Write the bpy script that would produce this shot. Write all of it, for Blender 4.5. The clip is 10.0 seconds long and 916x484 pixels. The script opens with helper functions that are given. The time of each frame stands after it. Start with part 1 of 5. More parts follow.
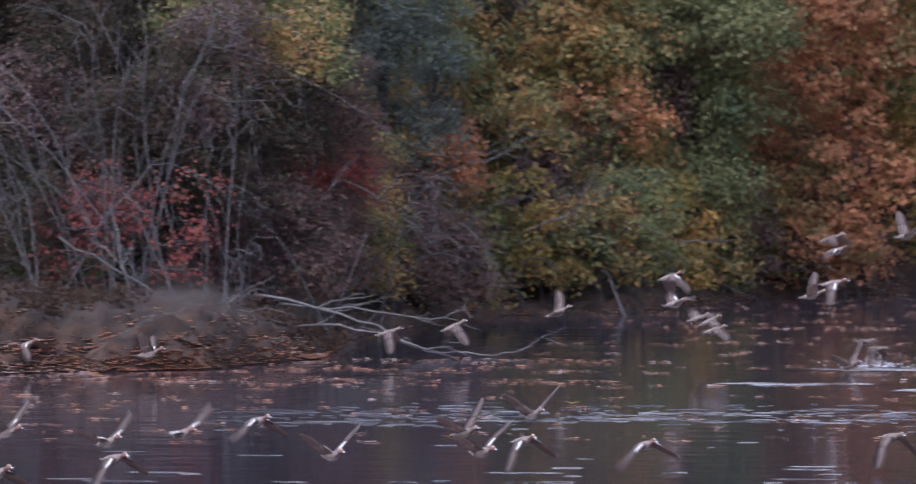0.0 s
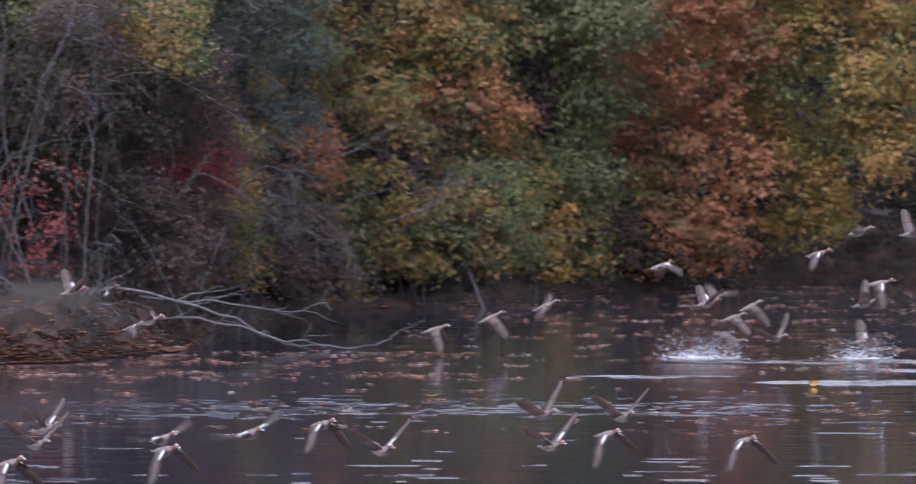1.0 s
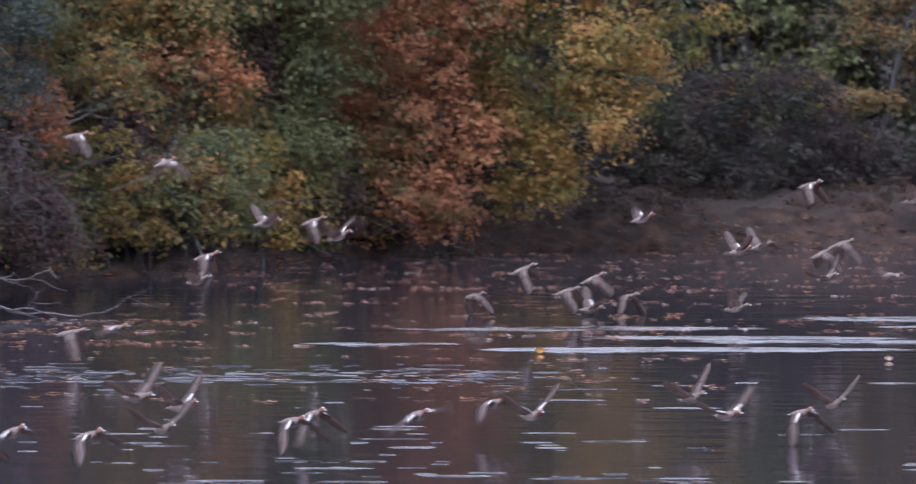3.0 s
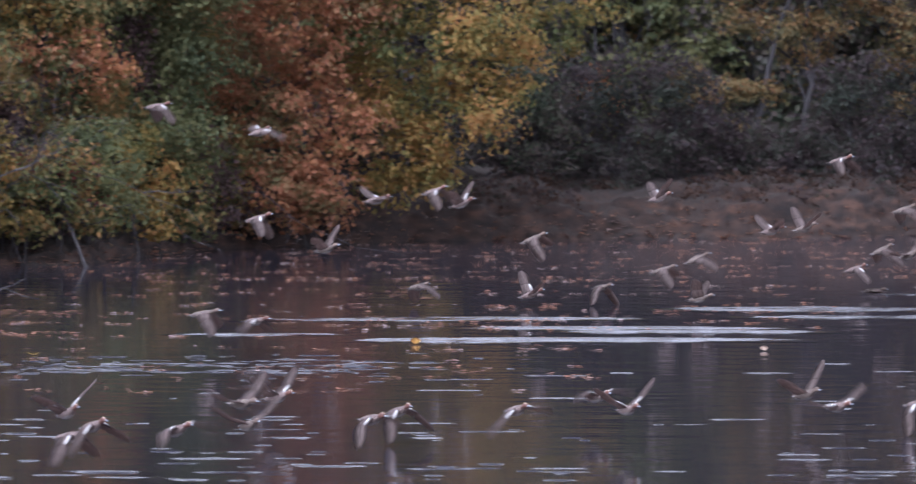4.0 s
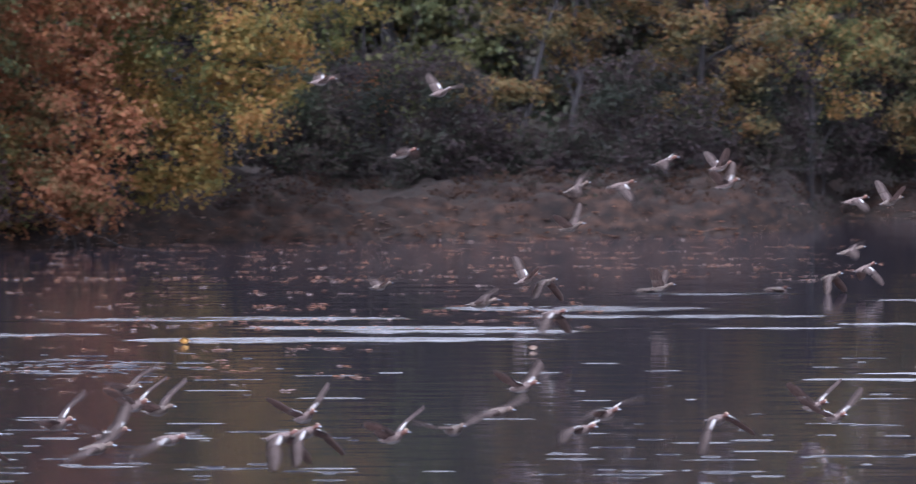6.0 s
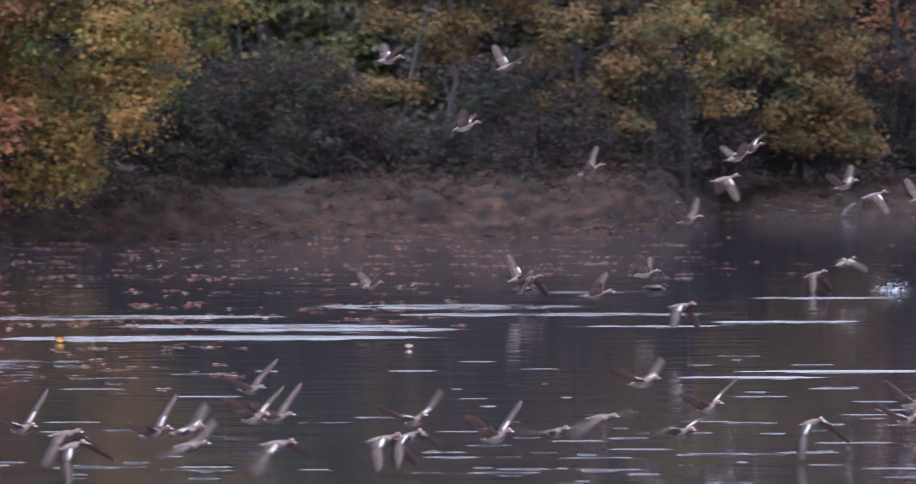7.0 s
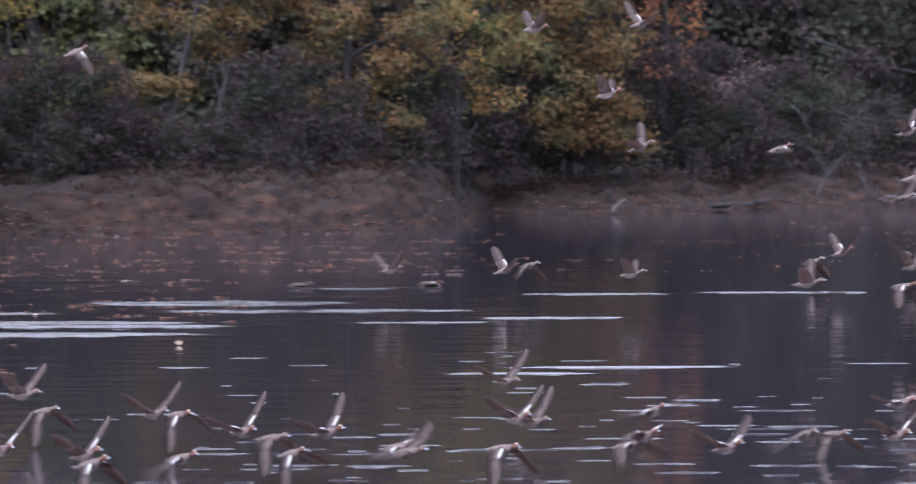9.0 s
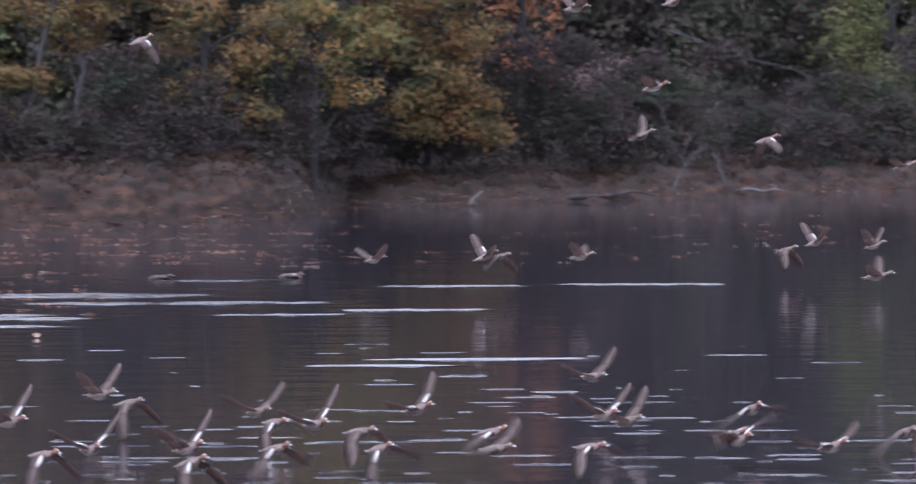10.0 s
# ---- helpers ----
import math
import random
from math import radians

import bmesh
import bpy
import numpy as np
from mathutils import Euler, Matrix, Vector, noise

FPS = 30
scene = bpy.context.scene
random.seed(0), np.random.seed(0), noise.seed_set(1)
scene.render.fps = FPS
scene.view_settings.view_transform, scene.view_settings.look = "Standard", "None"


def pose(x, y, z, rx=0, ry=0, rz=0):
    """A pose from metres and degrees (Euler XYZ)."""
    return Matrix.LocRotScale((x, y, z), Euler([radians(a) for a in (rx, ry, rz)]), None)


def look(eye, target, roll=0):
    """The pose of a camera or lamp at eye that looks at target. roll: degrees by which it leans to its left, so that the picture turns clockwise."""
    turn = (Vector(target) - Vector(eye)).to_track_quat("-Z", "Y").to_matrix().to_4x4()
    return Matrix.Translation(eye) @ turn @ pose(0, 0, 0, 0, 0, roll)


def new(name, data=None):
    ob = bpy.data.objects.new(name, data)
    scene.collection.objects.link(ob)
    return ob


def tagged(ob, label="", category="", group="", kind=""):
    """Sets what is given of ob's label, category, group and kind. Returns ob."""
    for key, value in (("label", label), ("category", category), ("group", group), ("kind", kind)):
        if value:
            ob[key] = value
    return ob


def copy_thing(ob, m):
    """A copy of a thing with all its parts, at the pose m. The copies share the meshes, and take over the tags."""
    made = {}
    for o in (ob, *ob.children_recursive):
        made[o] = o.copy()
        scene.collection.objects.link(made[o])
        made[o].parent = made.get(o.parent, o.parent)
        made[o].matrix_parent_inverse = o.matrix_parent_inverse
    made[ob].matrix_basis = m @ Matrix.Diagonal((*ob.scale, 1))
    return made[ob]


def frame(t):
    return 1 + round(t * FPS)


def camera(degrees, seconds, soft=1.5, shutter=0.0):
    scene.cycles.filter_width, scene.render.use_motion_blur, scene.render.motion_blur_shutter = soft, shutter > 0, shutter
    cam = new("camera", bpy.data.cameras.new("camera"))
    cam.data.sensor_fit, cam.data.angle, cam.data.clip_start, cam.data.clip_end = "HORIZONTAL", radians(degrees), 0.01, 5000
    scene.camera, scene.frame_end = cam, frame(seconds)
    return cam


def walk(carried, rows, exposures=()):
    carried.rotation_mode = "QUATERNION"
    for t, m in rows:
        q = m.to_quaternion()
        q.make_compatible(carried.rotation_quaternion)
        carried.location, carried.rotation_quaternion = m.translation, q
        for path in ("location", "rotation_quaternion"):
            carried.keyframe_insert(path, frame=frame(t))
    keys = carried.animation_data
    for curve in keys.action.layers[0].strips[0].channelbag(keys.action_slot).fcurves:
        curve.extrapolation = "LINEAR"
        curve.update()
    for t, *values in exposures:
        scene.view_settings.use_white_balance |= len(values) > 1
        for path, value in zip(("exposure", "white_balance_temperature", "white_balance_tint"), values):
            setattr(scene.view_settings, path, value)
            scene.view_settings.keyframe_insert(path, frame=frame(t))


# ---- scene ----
# A long lens on a tripod pans to the right after a flock of ducks that leaves a pond.
EYE = 5.8
PAN = [  # seconds, bearing, tilt
    (0.0, -5.959, -1.471), (0.5, -5.349, -1.500), (1.0, -4.728, -1.534), (1.5, -4.144, -1.584),
    (2.0, -3.519, -1.658), (2.5, -2.901, -1.747), (3.0, -2.337, -1.818), (3.2, -2.109, -1.845),
    (4.3, -0.943, -1.910), (4.5, -0.745, -1.912), (5.0, -0.286, -1.904), (5.5, 0.230, -1.904),
    (5.7, 0.450, -1.904), (6.8, 1.640, -1.912), (7.0, 1.861, -1.919), (7.5, 2.351, -1.918),
    (8.0, 2.812, -1.919), (8.5, 3.328, -1.928), (9.0, 3.873, -1.950), (9.5, 4.475, -1.981),
    (10.0, 5.116, -2.020),
]
cam = camera(8.0, 10.0, soft=1.1, shutter=0.8)
cam.data.dof.use_dof = True  # focused on the ducks
cam.data.dof.focus_distance, cam.data.dof.aperture_fstop = 108.0, 3.2
walk(cam, [(t, pose(0, 0, EYE, 90 + tilt, 0, -bearing)) for t, bearing, tilt in PAN],
     exposures=[(0.0, 0.84, 5450, 22), (10.0, 0.84, 5450, 22)])

# ---- light: a dull overcast afternoon ----
world = bpy.data.worlds.new("overcast")
scene.world = world
world.use_nodes = True
wn, wl = world.node_tree.nodes, world.node_tree.links
sky = wn.new("ShaderNodeTexSky")
sky.sky_type, sky.sun_disc = "NISHITA", False
sky.sun_elevation, sky.sun_rotation = radians(46), radians(206.6)
sky.air_density, sky.dust_density = 1.0, 4.0
cloud = wn.new("ShaderNodeHueSaturation")  # cloud cover greys the sky
cloud.inputs["Saturation"].default_value = 0.0
wl.new(sky.outputs["Color"], cloud.inputs["Color"])
wl.new(cloud.outputs["Color"], wn["Background"].inputs["Color"])
wn["Background"].inputs["Strength"].default_value = 0.21

sun = new("sun", bpy.data.lights.new("sun", "SUN"))
sun.data.energy, sun.data.angle, sun.data.color = 0.62, radians(60), (1.0, 0.97, 0.94)
sun.matrix_world = look((-30, -60, 70), (0, 0, 0))


# ---- small builders ----
def at(bearing, dist, z=0.0):
    """A place by its bearing in degrees and its distance from the tripod."""
    a = radians(bearing)
    return Vector((dist * math.sin(a), dist * math.cos(a), z))


def mesh_of(name, verts, faces, material, smooth=False):
    """A mesh from arrays of places and of triangles or quads."""
    verts = np.asarray(verts, dtype=np.float32).reshape(-1, 3)
    me = bpy.data.meshes.new(name)
    me.from_pydata(verts, [], faces.tolist() if hasattr(faces, "tolist") else faces)
    me.materials.append(material)
    if smooth:
        me.polygons.foreach_set("use_smooth", [True] * len(me.polygons))
    me.update()
    return me


def part(name, bm, material, parent, label=""):
    """Links a bmesh or a mesh as one part of a thing."""
    if isinstance(bm, bmesh.types.BMesh):
        me = bpy.data.meshes.new(name)
        for f in bm.faces:
            f.smooth = True
        bm.to_mesh(me)
        bm.free()
        me.materials.append(material)
    else:
        me = bm
    ob = new(name, me)
    ob.parent = parent
    if label:
        ob["label"] = label
    return ob


class Tubes:
    """Gathers tapered round limbs into one mesh."""

    def __init__(self, sides=5):
        self.v, self.f, self.n = [], [], sides

    def add(self, pts, r0, r1):
        pts = [Vector(p) for p in pts]
        start, k = len(self.v), self.n
        for i, p in enumerate(pts):
            d = (pts[min(i + 1, len(pts) - 1)] - pts[max(i - 1, 0)]).normalized()
            a = d.cross(Vector((0.31, 0.2, 0.93))).normalized()
            b = d.cross(a)
            r = r0 + (r1 - r0) * i / (len(pts) - 1)
            for j in range(k):
                w = 2 * math.pi * j / k
                self.v.append(p + (a * math.cos(w) + b * math.sin(w)) * r)
        for i in range(len(pts) - 1):
            for j in range(k):
                q = start + i * k
                self.f.append((q + j, q + (j + 1) % k, q + k + (j + 1) % k, q + k + j))
        self.f.append(tuple(range(start + (len(pts) - 1) * k, start + len(pts) * k)))

    def mesh(self, name, material):
        return mesh_of(name, self.v, self.f, material, True)


def bent(a, b, rng, sag=0.0, wobble=0.12, n=6):
    """A crooked line from a to b."""
    a, b = Vector(a), Vector(b)
    long = (b - a).length
    out = []
    off = Vector((0, 0, 0))
    for i in range(n + 1):
        u = i / n
        if 0 < i < n:
            off = off * 0.6 + Vector(rng.normal(0, 1, 3)) * wobble * long / n * 1.4
        out.append(a.lerp(b, u) + off * math.sin(math.pi * u) + Vector((0, 0, sag * long * math.sin(math.pi * u))))
    return out


def leaves(centres, size, rng, droop=0.25, facing=None):
    """Folded leaf blades at the given places, turned at random or about the given outward directions: verts and triangles."""
    c = np.asarray(centres, dtype=np.float32)
    n = len(c)
    d = rng.normal(0, 1, (n, 3))
    d[:, 2] -= droop
    if facing is None:
        up = rng.normal(0, 1, (n, 3))
    else:
        up = facing + np.array([0, 0, 0.28]) + rng.normal(0, 0.55, (n, 3))
    s = np.cross(d, up)
    s /= np.linalg.norm(s, axis=1)[:, None]
    up /= np.linalg.norm(up, axis=1)[:, None]
    d = np.cross(up, s)
    k = (size * rng.uniform(0.6, 1.35, n))[:, None]
    v = np.empty((n, 4, 3), dtype=np.float32)
    v[:, 0] = c - d * k * 0.5
    v[:, 1] = c + s * k * 0.36 + up * k * 0.1
    v[:, 2] = c + d * k * 0.5
    v[:, 3] = c - s * k * 0.36 + up * k * 0.1
    base = (np.arange(n) * 4)[:, None, None]
    f = (np.array([[0, 1, 2], [0, 2, 3]])[None] + base).reshape(-1, 3)
    return v.reshape(-1, 3), f


def sprays(rng, centre, radii, count, per, reach):
    """Leaf places in drooping sprays on the outer part of an ellipsoid, the ways they face, and the sprays' centres."""
    d = rng.normal(0, 1, (count, 3))
    d /= np.linalg.norm(d, axis=1)[:, None]
    d *= (1.25 * rng.uniform(0.12, 1, count) ** 0.6)[:, None]
    hub = np.asarray(centre) + d * np.asarray(radii)
    wide = (reach * 1.5 * rng.uniform(0.55, 1.35, (count, 1)))
    a = rng.uniform(0, 2 * math.pi, (count, per))
    r = wide * np.sqrt(rng.random((count, per)))
    spread = np.stack([r * np.cos(a), r * np.sin(a), -0.42 * r * r / wide + rng.normal(0, 0.3, (count, per)) * wide], axis=2)
    face = d[:, None] * 0.75 + spread / wide[:, :, None] * 0.45
    return (hub[:, None] + spread).reshape(-1, 3), face.reshape(-1, 3), hub


# ---- materials ----
def mat(name):
    m = bpy.data.materials.new(name)
    m.use_nodes = True
    n, l = m.node_tree.nodes, m.node_tree.links
    return m, n, l, n["Principled BSDF"]


def ramp(n, stops):
    r = n.new("ShaderNodeValToRGB")
    el = r.color_ramp.elements
    while len(el) < len(stops):
        el.new(0.5)
    for e, (p, c) in zip(el, stops):
        e.position, e.color = p, (*c, 1)
    return r


def noise_node(n, l, scale, detail=4, where="Object", stretch=None):
    t = n.new("ShaderNodeTexNoise")
    t.inputs["Scale"].default_value, t.inputs["Detail"].default_value = scale, detail
    c = n.new("ShaderNodeTexCoord")
    if stretch:
        mp = n.new("ShaderNodeMapping")
        mp.inputs["Scale"].default_value = stretch
        l.new(c.outputs[where], mp.inputs["Vector"])
        l.new(mp.outputs["Vector"], t.inputs["Vector"])
    else:
        l.new(c.outputs[where], t.inputs["Vector"])
    return t


def bump(n, l, p, source, strength, distance):
    b = n.new("ShaderNodeBump")
    b.inputs["Strength"].default_value, b.inputs["Distance"].default_value = strength, distance
    l.new(source, b.inputs["Height"])
    l.new(b.outputs["Normal"], p.inputs["Normal"])


def leaf_material(name, colours, patch=0.55, vary=0.22):
    """Autumn leaves: each blade takes a colour, and neighbours tend to agree."""
    m, n, l, p = mat(name)
    g = n.new("ShaderNodeNewGeometry")
    t = noise_node(n, l, patch, 2)
    mix = n.new("ShaderNodeMath")
    mix.operation = "MULTIPLY_ADD"
    mix.inputs[1].default_value = vary
    l.new(g.outputs["Random Per Island"], mix.inputs[0])
    sc = n.new("ShaderNodeMath")
    sc.operation = "MULTIPLY_ADD"
    sc.inputs[1].default_value, sc.inputs[2].default_value = 2.2, -0.64 - vary * 0.5
    l.new(t.outputs["Fac"], sc.inputs[0])
    l.new(sc.outputs[0], mix.inputs[2])
    dull = []
    for c in colours:  # distance haze put into the colour: a little bluish grey
        g0 = 0.3 * c[0] + 0.5 * c[1] + 0.2 * c[2] + 0.01
        dull.append(tuple(0.9 * x + 0.1 * g0 * k for x, k in zip(c, (1.0, 0.95, 1.25))))
    r = ramp(n, [(i / (len(dull) - 1), c) for i, c in enumerate(dull)])
    l.new(mix.outputs[0], r.inputs["Fac"])
    l.new(r.outputs["Color"], p.inputs["Base Color"])
    p.inputs["Roughness"].default_value = 0.7
    p.inputs["Specular IOR Level"].default_value = 0.15
    tr = n.new("ShaderNodeBsdfTranslucent")
    l.new(r.outputs["Color"], tr.inputs["Color"])
    ms = n.new("ShaderNodeMixShader")
    ms.inputs[0].default_value = 0.5
    l.new(p.outputs[0], ms.inputs[1])
    l.new(tr.outputs[0], ms.inputs[2])
    l.new(ms.outputs[0], n["Material Output"].inputs["Surface"])
    return m


def plain(name, c0, c1, scale, rough=0.8, relief=0.0, stretch=None):
    """A mottled matt surface between two colours."""
    m, n, l, p = mat(name)
    t = noise_node(n, l, scale, 6, stretch=stretch)
    r = ramp(n, [(0.32, c0), (0.68, c1)])
    l.new(t.outputs["Fac"], r.inputs["Fac"])
    l.new(r.outputs["Color"], p.inputs["Base Color"])
    p.inputs["Roughness"].default_value = rough
    if relief:
        bump(n, l, p, t.outputs["Fac"], 0.6, relief)
    return m


BARK = plain("bark", (0.02, 0.018, 0.019), (0.045, 0.04, 0.041), 3.0, 0.9, 0.02, (1, 1, 0.3))
TWIG = plain("grey_twig", (0.034, 0.030, 0.032), (0.068, 0.061, 0.062), 2.0, 0.85)
DEAD = plain("bleached_wood", (0.07, 0.064, 0.064), (0.135, 0.124, 0.122), 2.5, 0.85, 0.01)
RUST = leaf_material("rust_leaves", [(0.168, 0.157, 0.062), (0.302, 0.168, 0.067), (0.403, 0.162, 0.073), (0.448, 0.202, 0.069), (0.258, 0.213, 0.073)], 0.6, 0.42)
GOLD = leaf_material("gold_leaves", [(0.106, 0.127, 0.041), (0.205, 0.180, 0.045), (0.344, 0.229, 0.049), (0.377, 0.180, 0.045), (0.172, 0.168, 0.049)], 0.55, 0.4)
# gold leaves of the far trees, browner and darker to carry the haze
HAZED_GOLD = leaf_material("haze_dulled_gold_leaves", [(0.075, 0.085, 0.042), (0.125, 0.11, 0.045), (0.215, 0.15, 0.052), (0.255, 0.13, 0.048), (0.11, 0.105, 0.046)], 0.7, 0.45)
OLIVE = leaf_material("olive_leaves", [(0.078, 0.102, 0.044), (0.152, 0.168, 0.056), (0.243, 0.200, 0.064), (0.420, 0.215, 0.059), (0.122, 0.132, 0.056)], 0.8, 0.5)
GREEN = leaf_material("green_leaves", [(0.081, 0.103, 0.048), (0.125, 0.146, 0.057), (0.183, 0.178, 0.063), (0.111, 0.130, 0.053), (0.307, 0.193, 0.063)], 0.55, 0.35)
HOLLY = leaf_material("blue_green_leaves", [(0.052, 0.067, 0.052), (0.082, 0.102, 0.080), (0.117, 0.134, 0.111), (0.065, 0.085, 0.066)])
RED = leaf_material("red_leaves", [(0.09, 0.06, 0.05), (0.22, 0.055, 0.045), (0.28, 0.07, 0.05), (0.13, 0.08, 0.06), (0.20, 0.065, 0.055)])
PLUM = leaf_material("plum_leaves", [(0.068, 0.056, 0.051), (0.119, 0.076, 0.070), (0.164, 0.099, 0.088), (0.088, 0.081, 0.051), (0.225, 0.085, 0.068)], 0.55, 0.45)
LIME = leaf_material("yellow_green_leaves", [(0.09, 0.105, 0.042), (0.15, 0.158, 0.052), (0.20, 0.18, 0.058), (0.12, 0.13, 0.048)], 0.55, 0.4)
# the wood's inner shade put into leaf colour
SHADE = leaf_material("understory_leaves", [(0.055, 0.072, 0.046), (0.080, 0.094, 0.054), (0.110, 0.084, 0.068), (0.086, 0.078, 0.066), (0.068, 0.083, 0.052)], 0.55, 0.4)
# the understory palette at about 0.7, for deeper shade
HEDGE = leaf_material("shade_toned_undergrowth_leaves", [(0.038, 0.047, 0.032), (0.056, 0.060, 0.042), (0.078, 0.055, 0.052), (0.060, 0.048, 0.050), (0.045, 0.055, 0.038)], 0.55, 0.4)
BROWN = leaf_material("brown_dead_leaves", [(0.03, 0.022, 0.016), (0.055, 0.033, 0.022), (0.085, 0.046, 0.028), (0.04, 0.034, 0.02)])
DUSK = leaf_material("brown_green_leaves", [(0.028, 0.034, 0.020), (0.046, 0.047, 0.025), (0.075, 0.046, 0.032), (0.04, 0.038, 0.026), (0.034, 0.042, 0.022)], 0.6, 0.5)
PINKGREY = leaf_material("seed_heads", [(0.184, 0.138, 0.132), (0.299, 0.218, 0.207), (0.345, 0.196, 0.161), (0.161, 0.127, 0.127)])


# ---- the pond and its shore ----
SHORE = [  # bearing, distance of the water's edge, height of the bank
    (-16, 124, 1.3), (-12, 125.5, 1.35), (-10, 126.5, 1.4), (-8.2, 128.5, 1.4), (-7.5, 131, 0.85), (-7.15, 133.5, 0.3), (-6.85, 144, 0.35),
    (-5.9, 156, 0.5), (-4.5, 159, 0.5), (-3.1, 170, 0.9), (-1.3, 175.5, 1.4), (0.5, 177, 1.45), (2.2, 178, 1.5),
    (3.3, 181, 1.4), (3.65, 183.5, 1.15), (3.9, 187, 0.6), (4.15, 196, 0.2), (4.5, 195, 0.55), (5.2, 196, 0.8), (6.9, 201, 0.75), (9.1, 212, 0.9), (12, 222, 1.0), (16, 228, 1.0),
]
S_B, S_D, S_H = (np.array(c, dtype=float) for c in zip(*SHORE))


def shore(bearing):
    d = np.interp(bearing, S_B, S_D)
    return d + 0.3 * np.sin(bearing * 3.1) + 0.22 * np.sin(bearing * 7.3 + 1.0) + 0.07 * np.sin(bearing * 19.0 + 2.0 * np.sin(bearing * 2.7))


def ground_height(bearing, dist):
    """The land's height: near embankment, pond bed, far bank and the wooded slope behind it."""
    s = dist - shore(bearing)
    h = np.interp(bearing, S_B, S_H)
    far = np.interp(s, [-8, -0.5, 0, 0.5, 1.3, 2.2, 4, 14, 40, 120, 420], [-1.0, -0.25, -0.03, 0.3, 0.75, 0.95, 1.05, 1.4, 4.5, 11, 30])
    far = np.where(far > 0, np.where(s < 4, far * h, h * 1.05 + far - 1.05), far)
    near = np.interp(dist, [0, 3, 14, 26, 34], [4.1, 4.1, 1.2, -0.2, -1.0])
    front = np.abs(bearing) < 16
    return np.where(dist < 60, near, np.where(front, far, np.maximum(far, -1)))


def rough_land(p, s, h):
    """Clods, undercuts and gullies on the earth bank."""
    k = min(max((s + 0.2) / 1.0, 0), 1) * min(max((14 - s) / 8, 0.25), 1)
    q = Vector((p.x, p.y, h * 2.2))
    strata = Vector((p.x * 0.8, p.y * 0.8, h * 7.0))
    lump = noise.fractal(q * 1.7, 1.0, 2.1, 4) * 0.15 + noise.fractal(q * 0.22, 1.0, 2.0, 3) * 0.18 + noise.fractal(strata, 1.0, 2.0, 3) * 0.13
    return k * lump * 1.35


def build_ground():
    fine = np.concatenate([np.arange(-16, -11, 0.2), np.arange(-11, 10.5, 0.04), np.arange(10.5, 16.01, 0.2)])
    coarse = np.arange(21, 340, 5.0)
    bears = np.concatenate([fine, coarse])
    inner = [0.0, 2, 4, 7, 10, 14, 18, 22, 26, 30, 34, 60, 90, 110]
    steps = [-6, -2, -0.8, -0.35, -0.15, 0, 0.12, 0.25, 0.4, 0.55, 0.7, 0.85, 1.0, 1.15, 1.3, 1.5, 1.7, 1.9, 2.2, 2.6, 3, 3.5, 4, 5, 6, 7, 8, 10, 12, 15, 18,
             22, 27, 33, 40, 60, 100, 200, 420, 1500, 4000]
    verts, faces = [], []
    rows = len(inner) + len(steps)
    for b in bears:
        bb = b if b < 180 else b - 360
        sh = float(shore(np.clip(bb, -16, 16)))
        for j in range(rows):
            r = inner[j] if j < len(inner) else sh + steps[j - len(inner)]
            h = float(ground_height(np.clip(bb, -15.9, 15.9), r))
            p = at(b, r, h)
            if r > 100 and abs(bb) <= 16:
                s = r - sh
                lump = rough_land(p, s, h)
                p.z += lump * (1.0 if s > 0 else 0.3)
                if 0.1 < s < 3:
                    out = at(b, 1.0)
                    p -= out * lump * 0.9
            verts.append(p)
    nb = len(bears)
    for i in range(nb):
        a, c = i * rows, ((i + 1) % nb) * rows
        for j in range(rows - 1):
            faces.append((a + j, a + j + 1, c + j + 1, c + j))
    return tagged(new("ground", mesh_of("ground", verts, faces, EARTH, True)), "bare eroded brown earth bank with fallen leaves under autumn woods", "ground", kind="structure")


def earth_material():
    """Raw clay on the steep face, leaf litter where the ground lies flat."""
    m, n, l, p = mat("bank_earth")
    big, small = noise_node(n, l, 1.7, 8, stretch=(1, 1, 2.5)), noise_node(n, l, 7.0, 6)
    clay = ramp(n, [(0.32, (0.009, 0.0056, 0.0046)), (0.5, (0.025, 0.0138, 0.0096)), (0.68, (0.062, 0.031, 0.019))])
    l.new(big.outputs["Fac"], clay.inputs["Fac"])
    litter = ramp(n, [(0.3, (0.028, 0.022, 0.018)), (0.5, (0.020, 0.015, 0.012)), (0.62, (0.042, 0.022, 0.015)), (0.75, (0.04, 0.037, 0.025))])
    l.new(small.outputs["Fac"], litter.inputs["Fac"])
    g = n.new("ShaderNodeNewGeometry")
    xyz = n.new("ShaderNodeSeparateXYZ")
    l.new(g.outputs["Normal"], xyz.inputs[0])
    flat = n.new("ShaderNodeMapRange")
    flat.inputs["From Min"].default_value, flat.inputs["From Max"].default_value = 0.70, 0.9
    l.new(xyz.outputs["Z"], flat.inputs["Value"])
    mix = n.new("ShaderNodeMix")
    mix.data_type = "RGBA"
    l.new(flat.outputs["Result"], mix.inputs["Factor"])
    l.new(clay.outputs["Color"], mix.inputs["A"])
    l.new(litter.outputs["Color"], mix.inputs["B"])
    l.new(mix.outputs["Result"], p.inputs["Base Color"])
    p.inputs["Roughness"].default_value = 0.95
    bump(n, l, p, small.outputs["Fac"], 0.8, 0.05)
    return m


EARTH = earth_material()


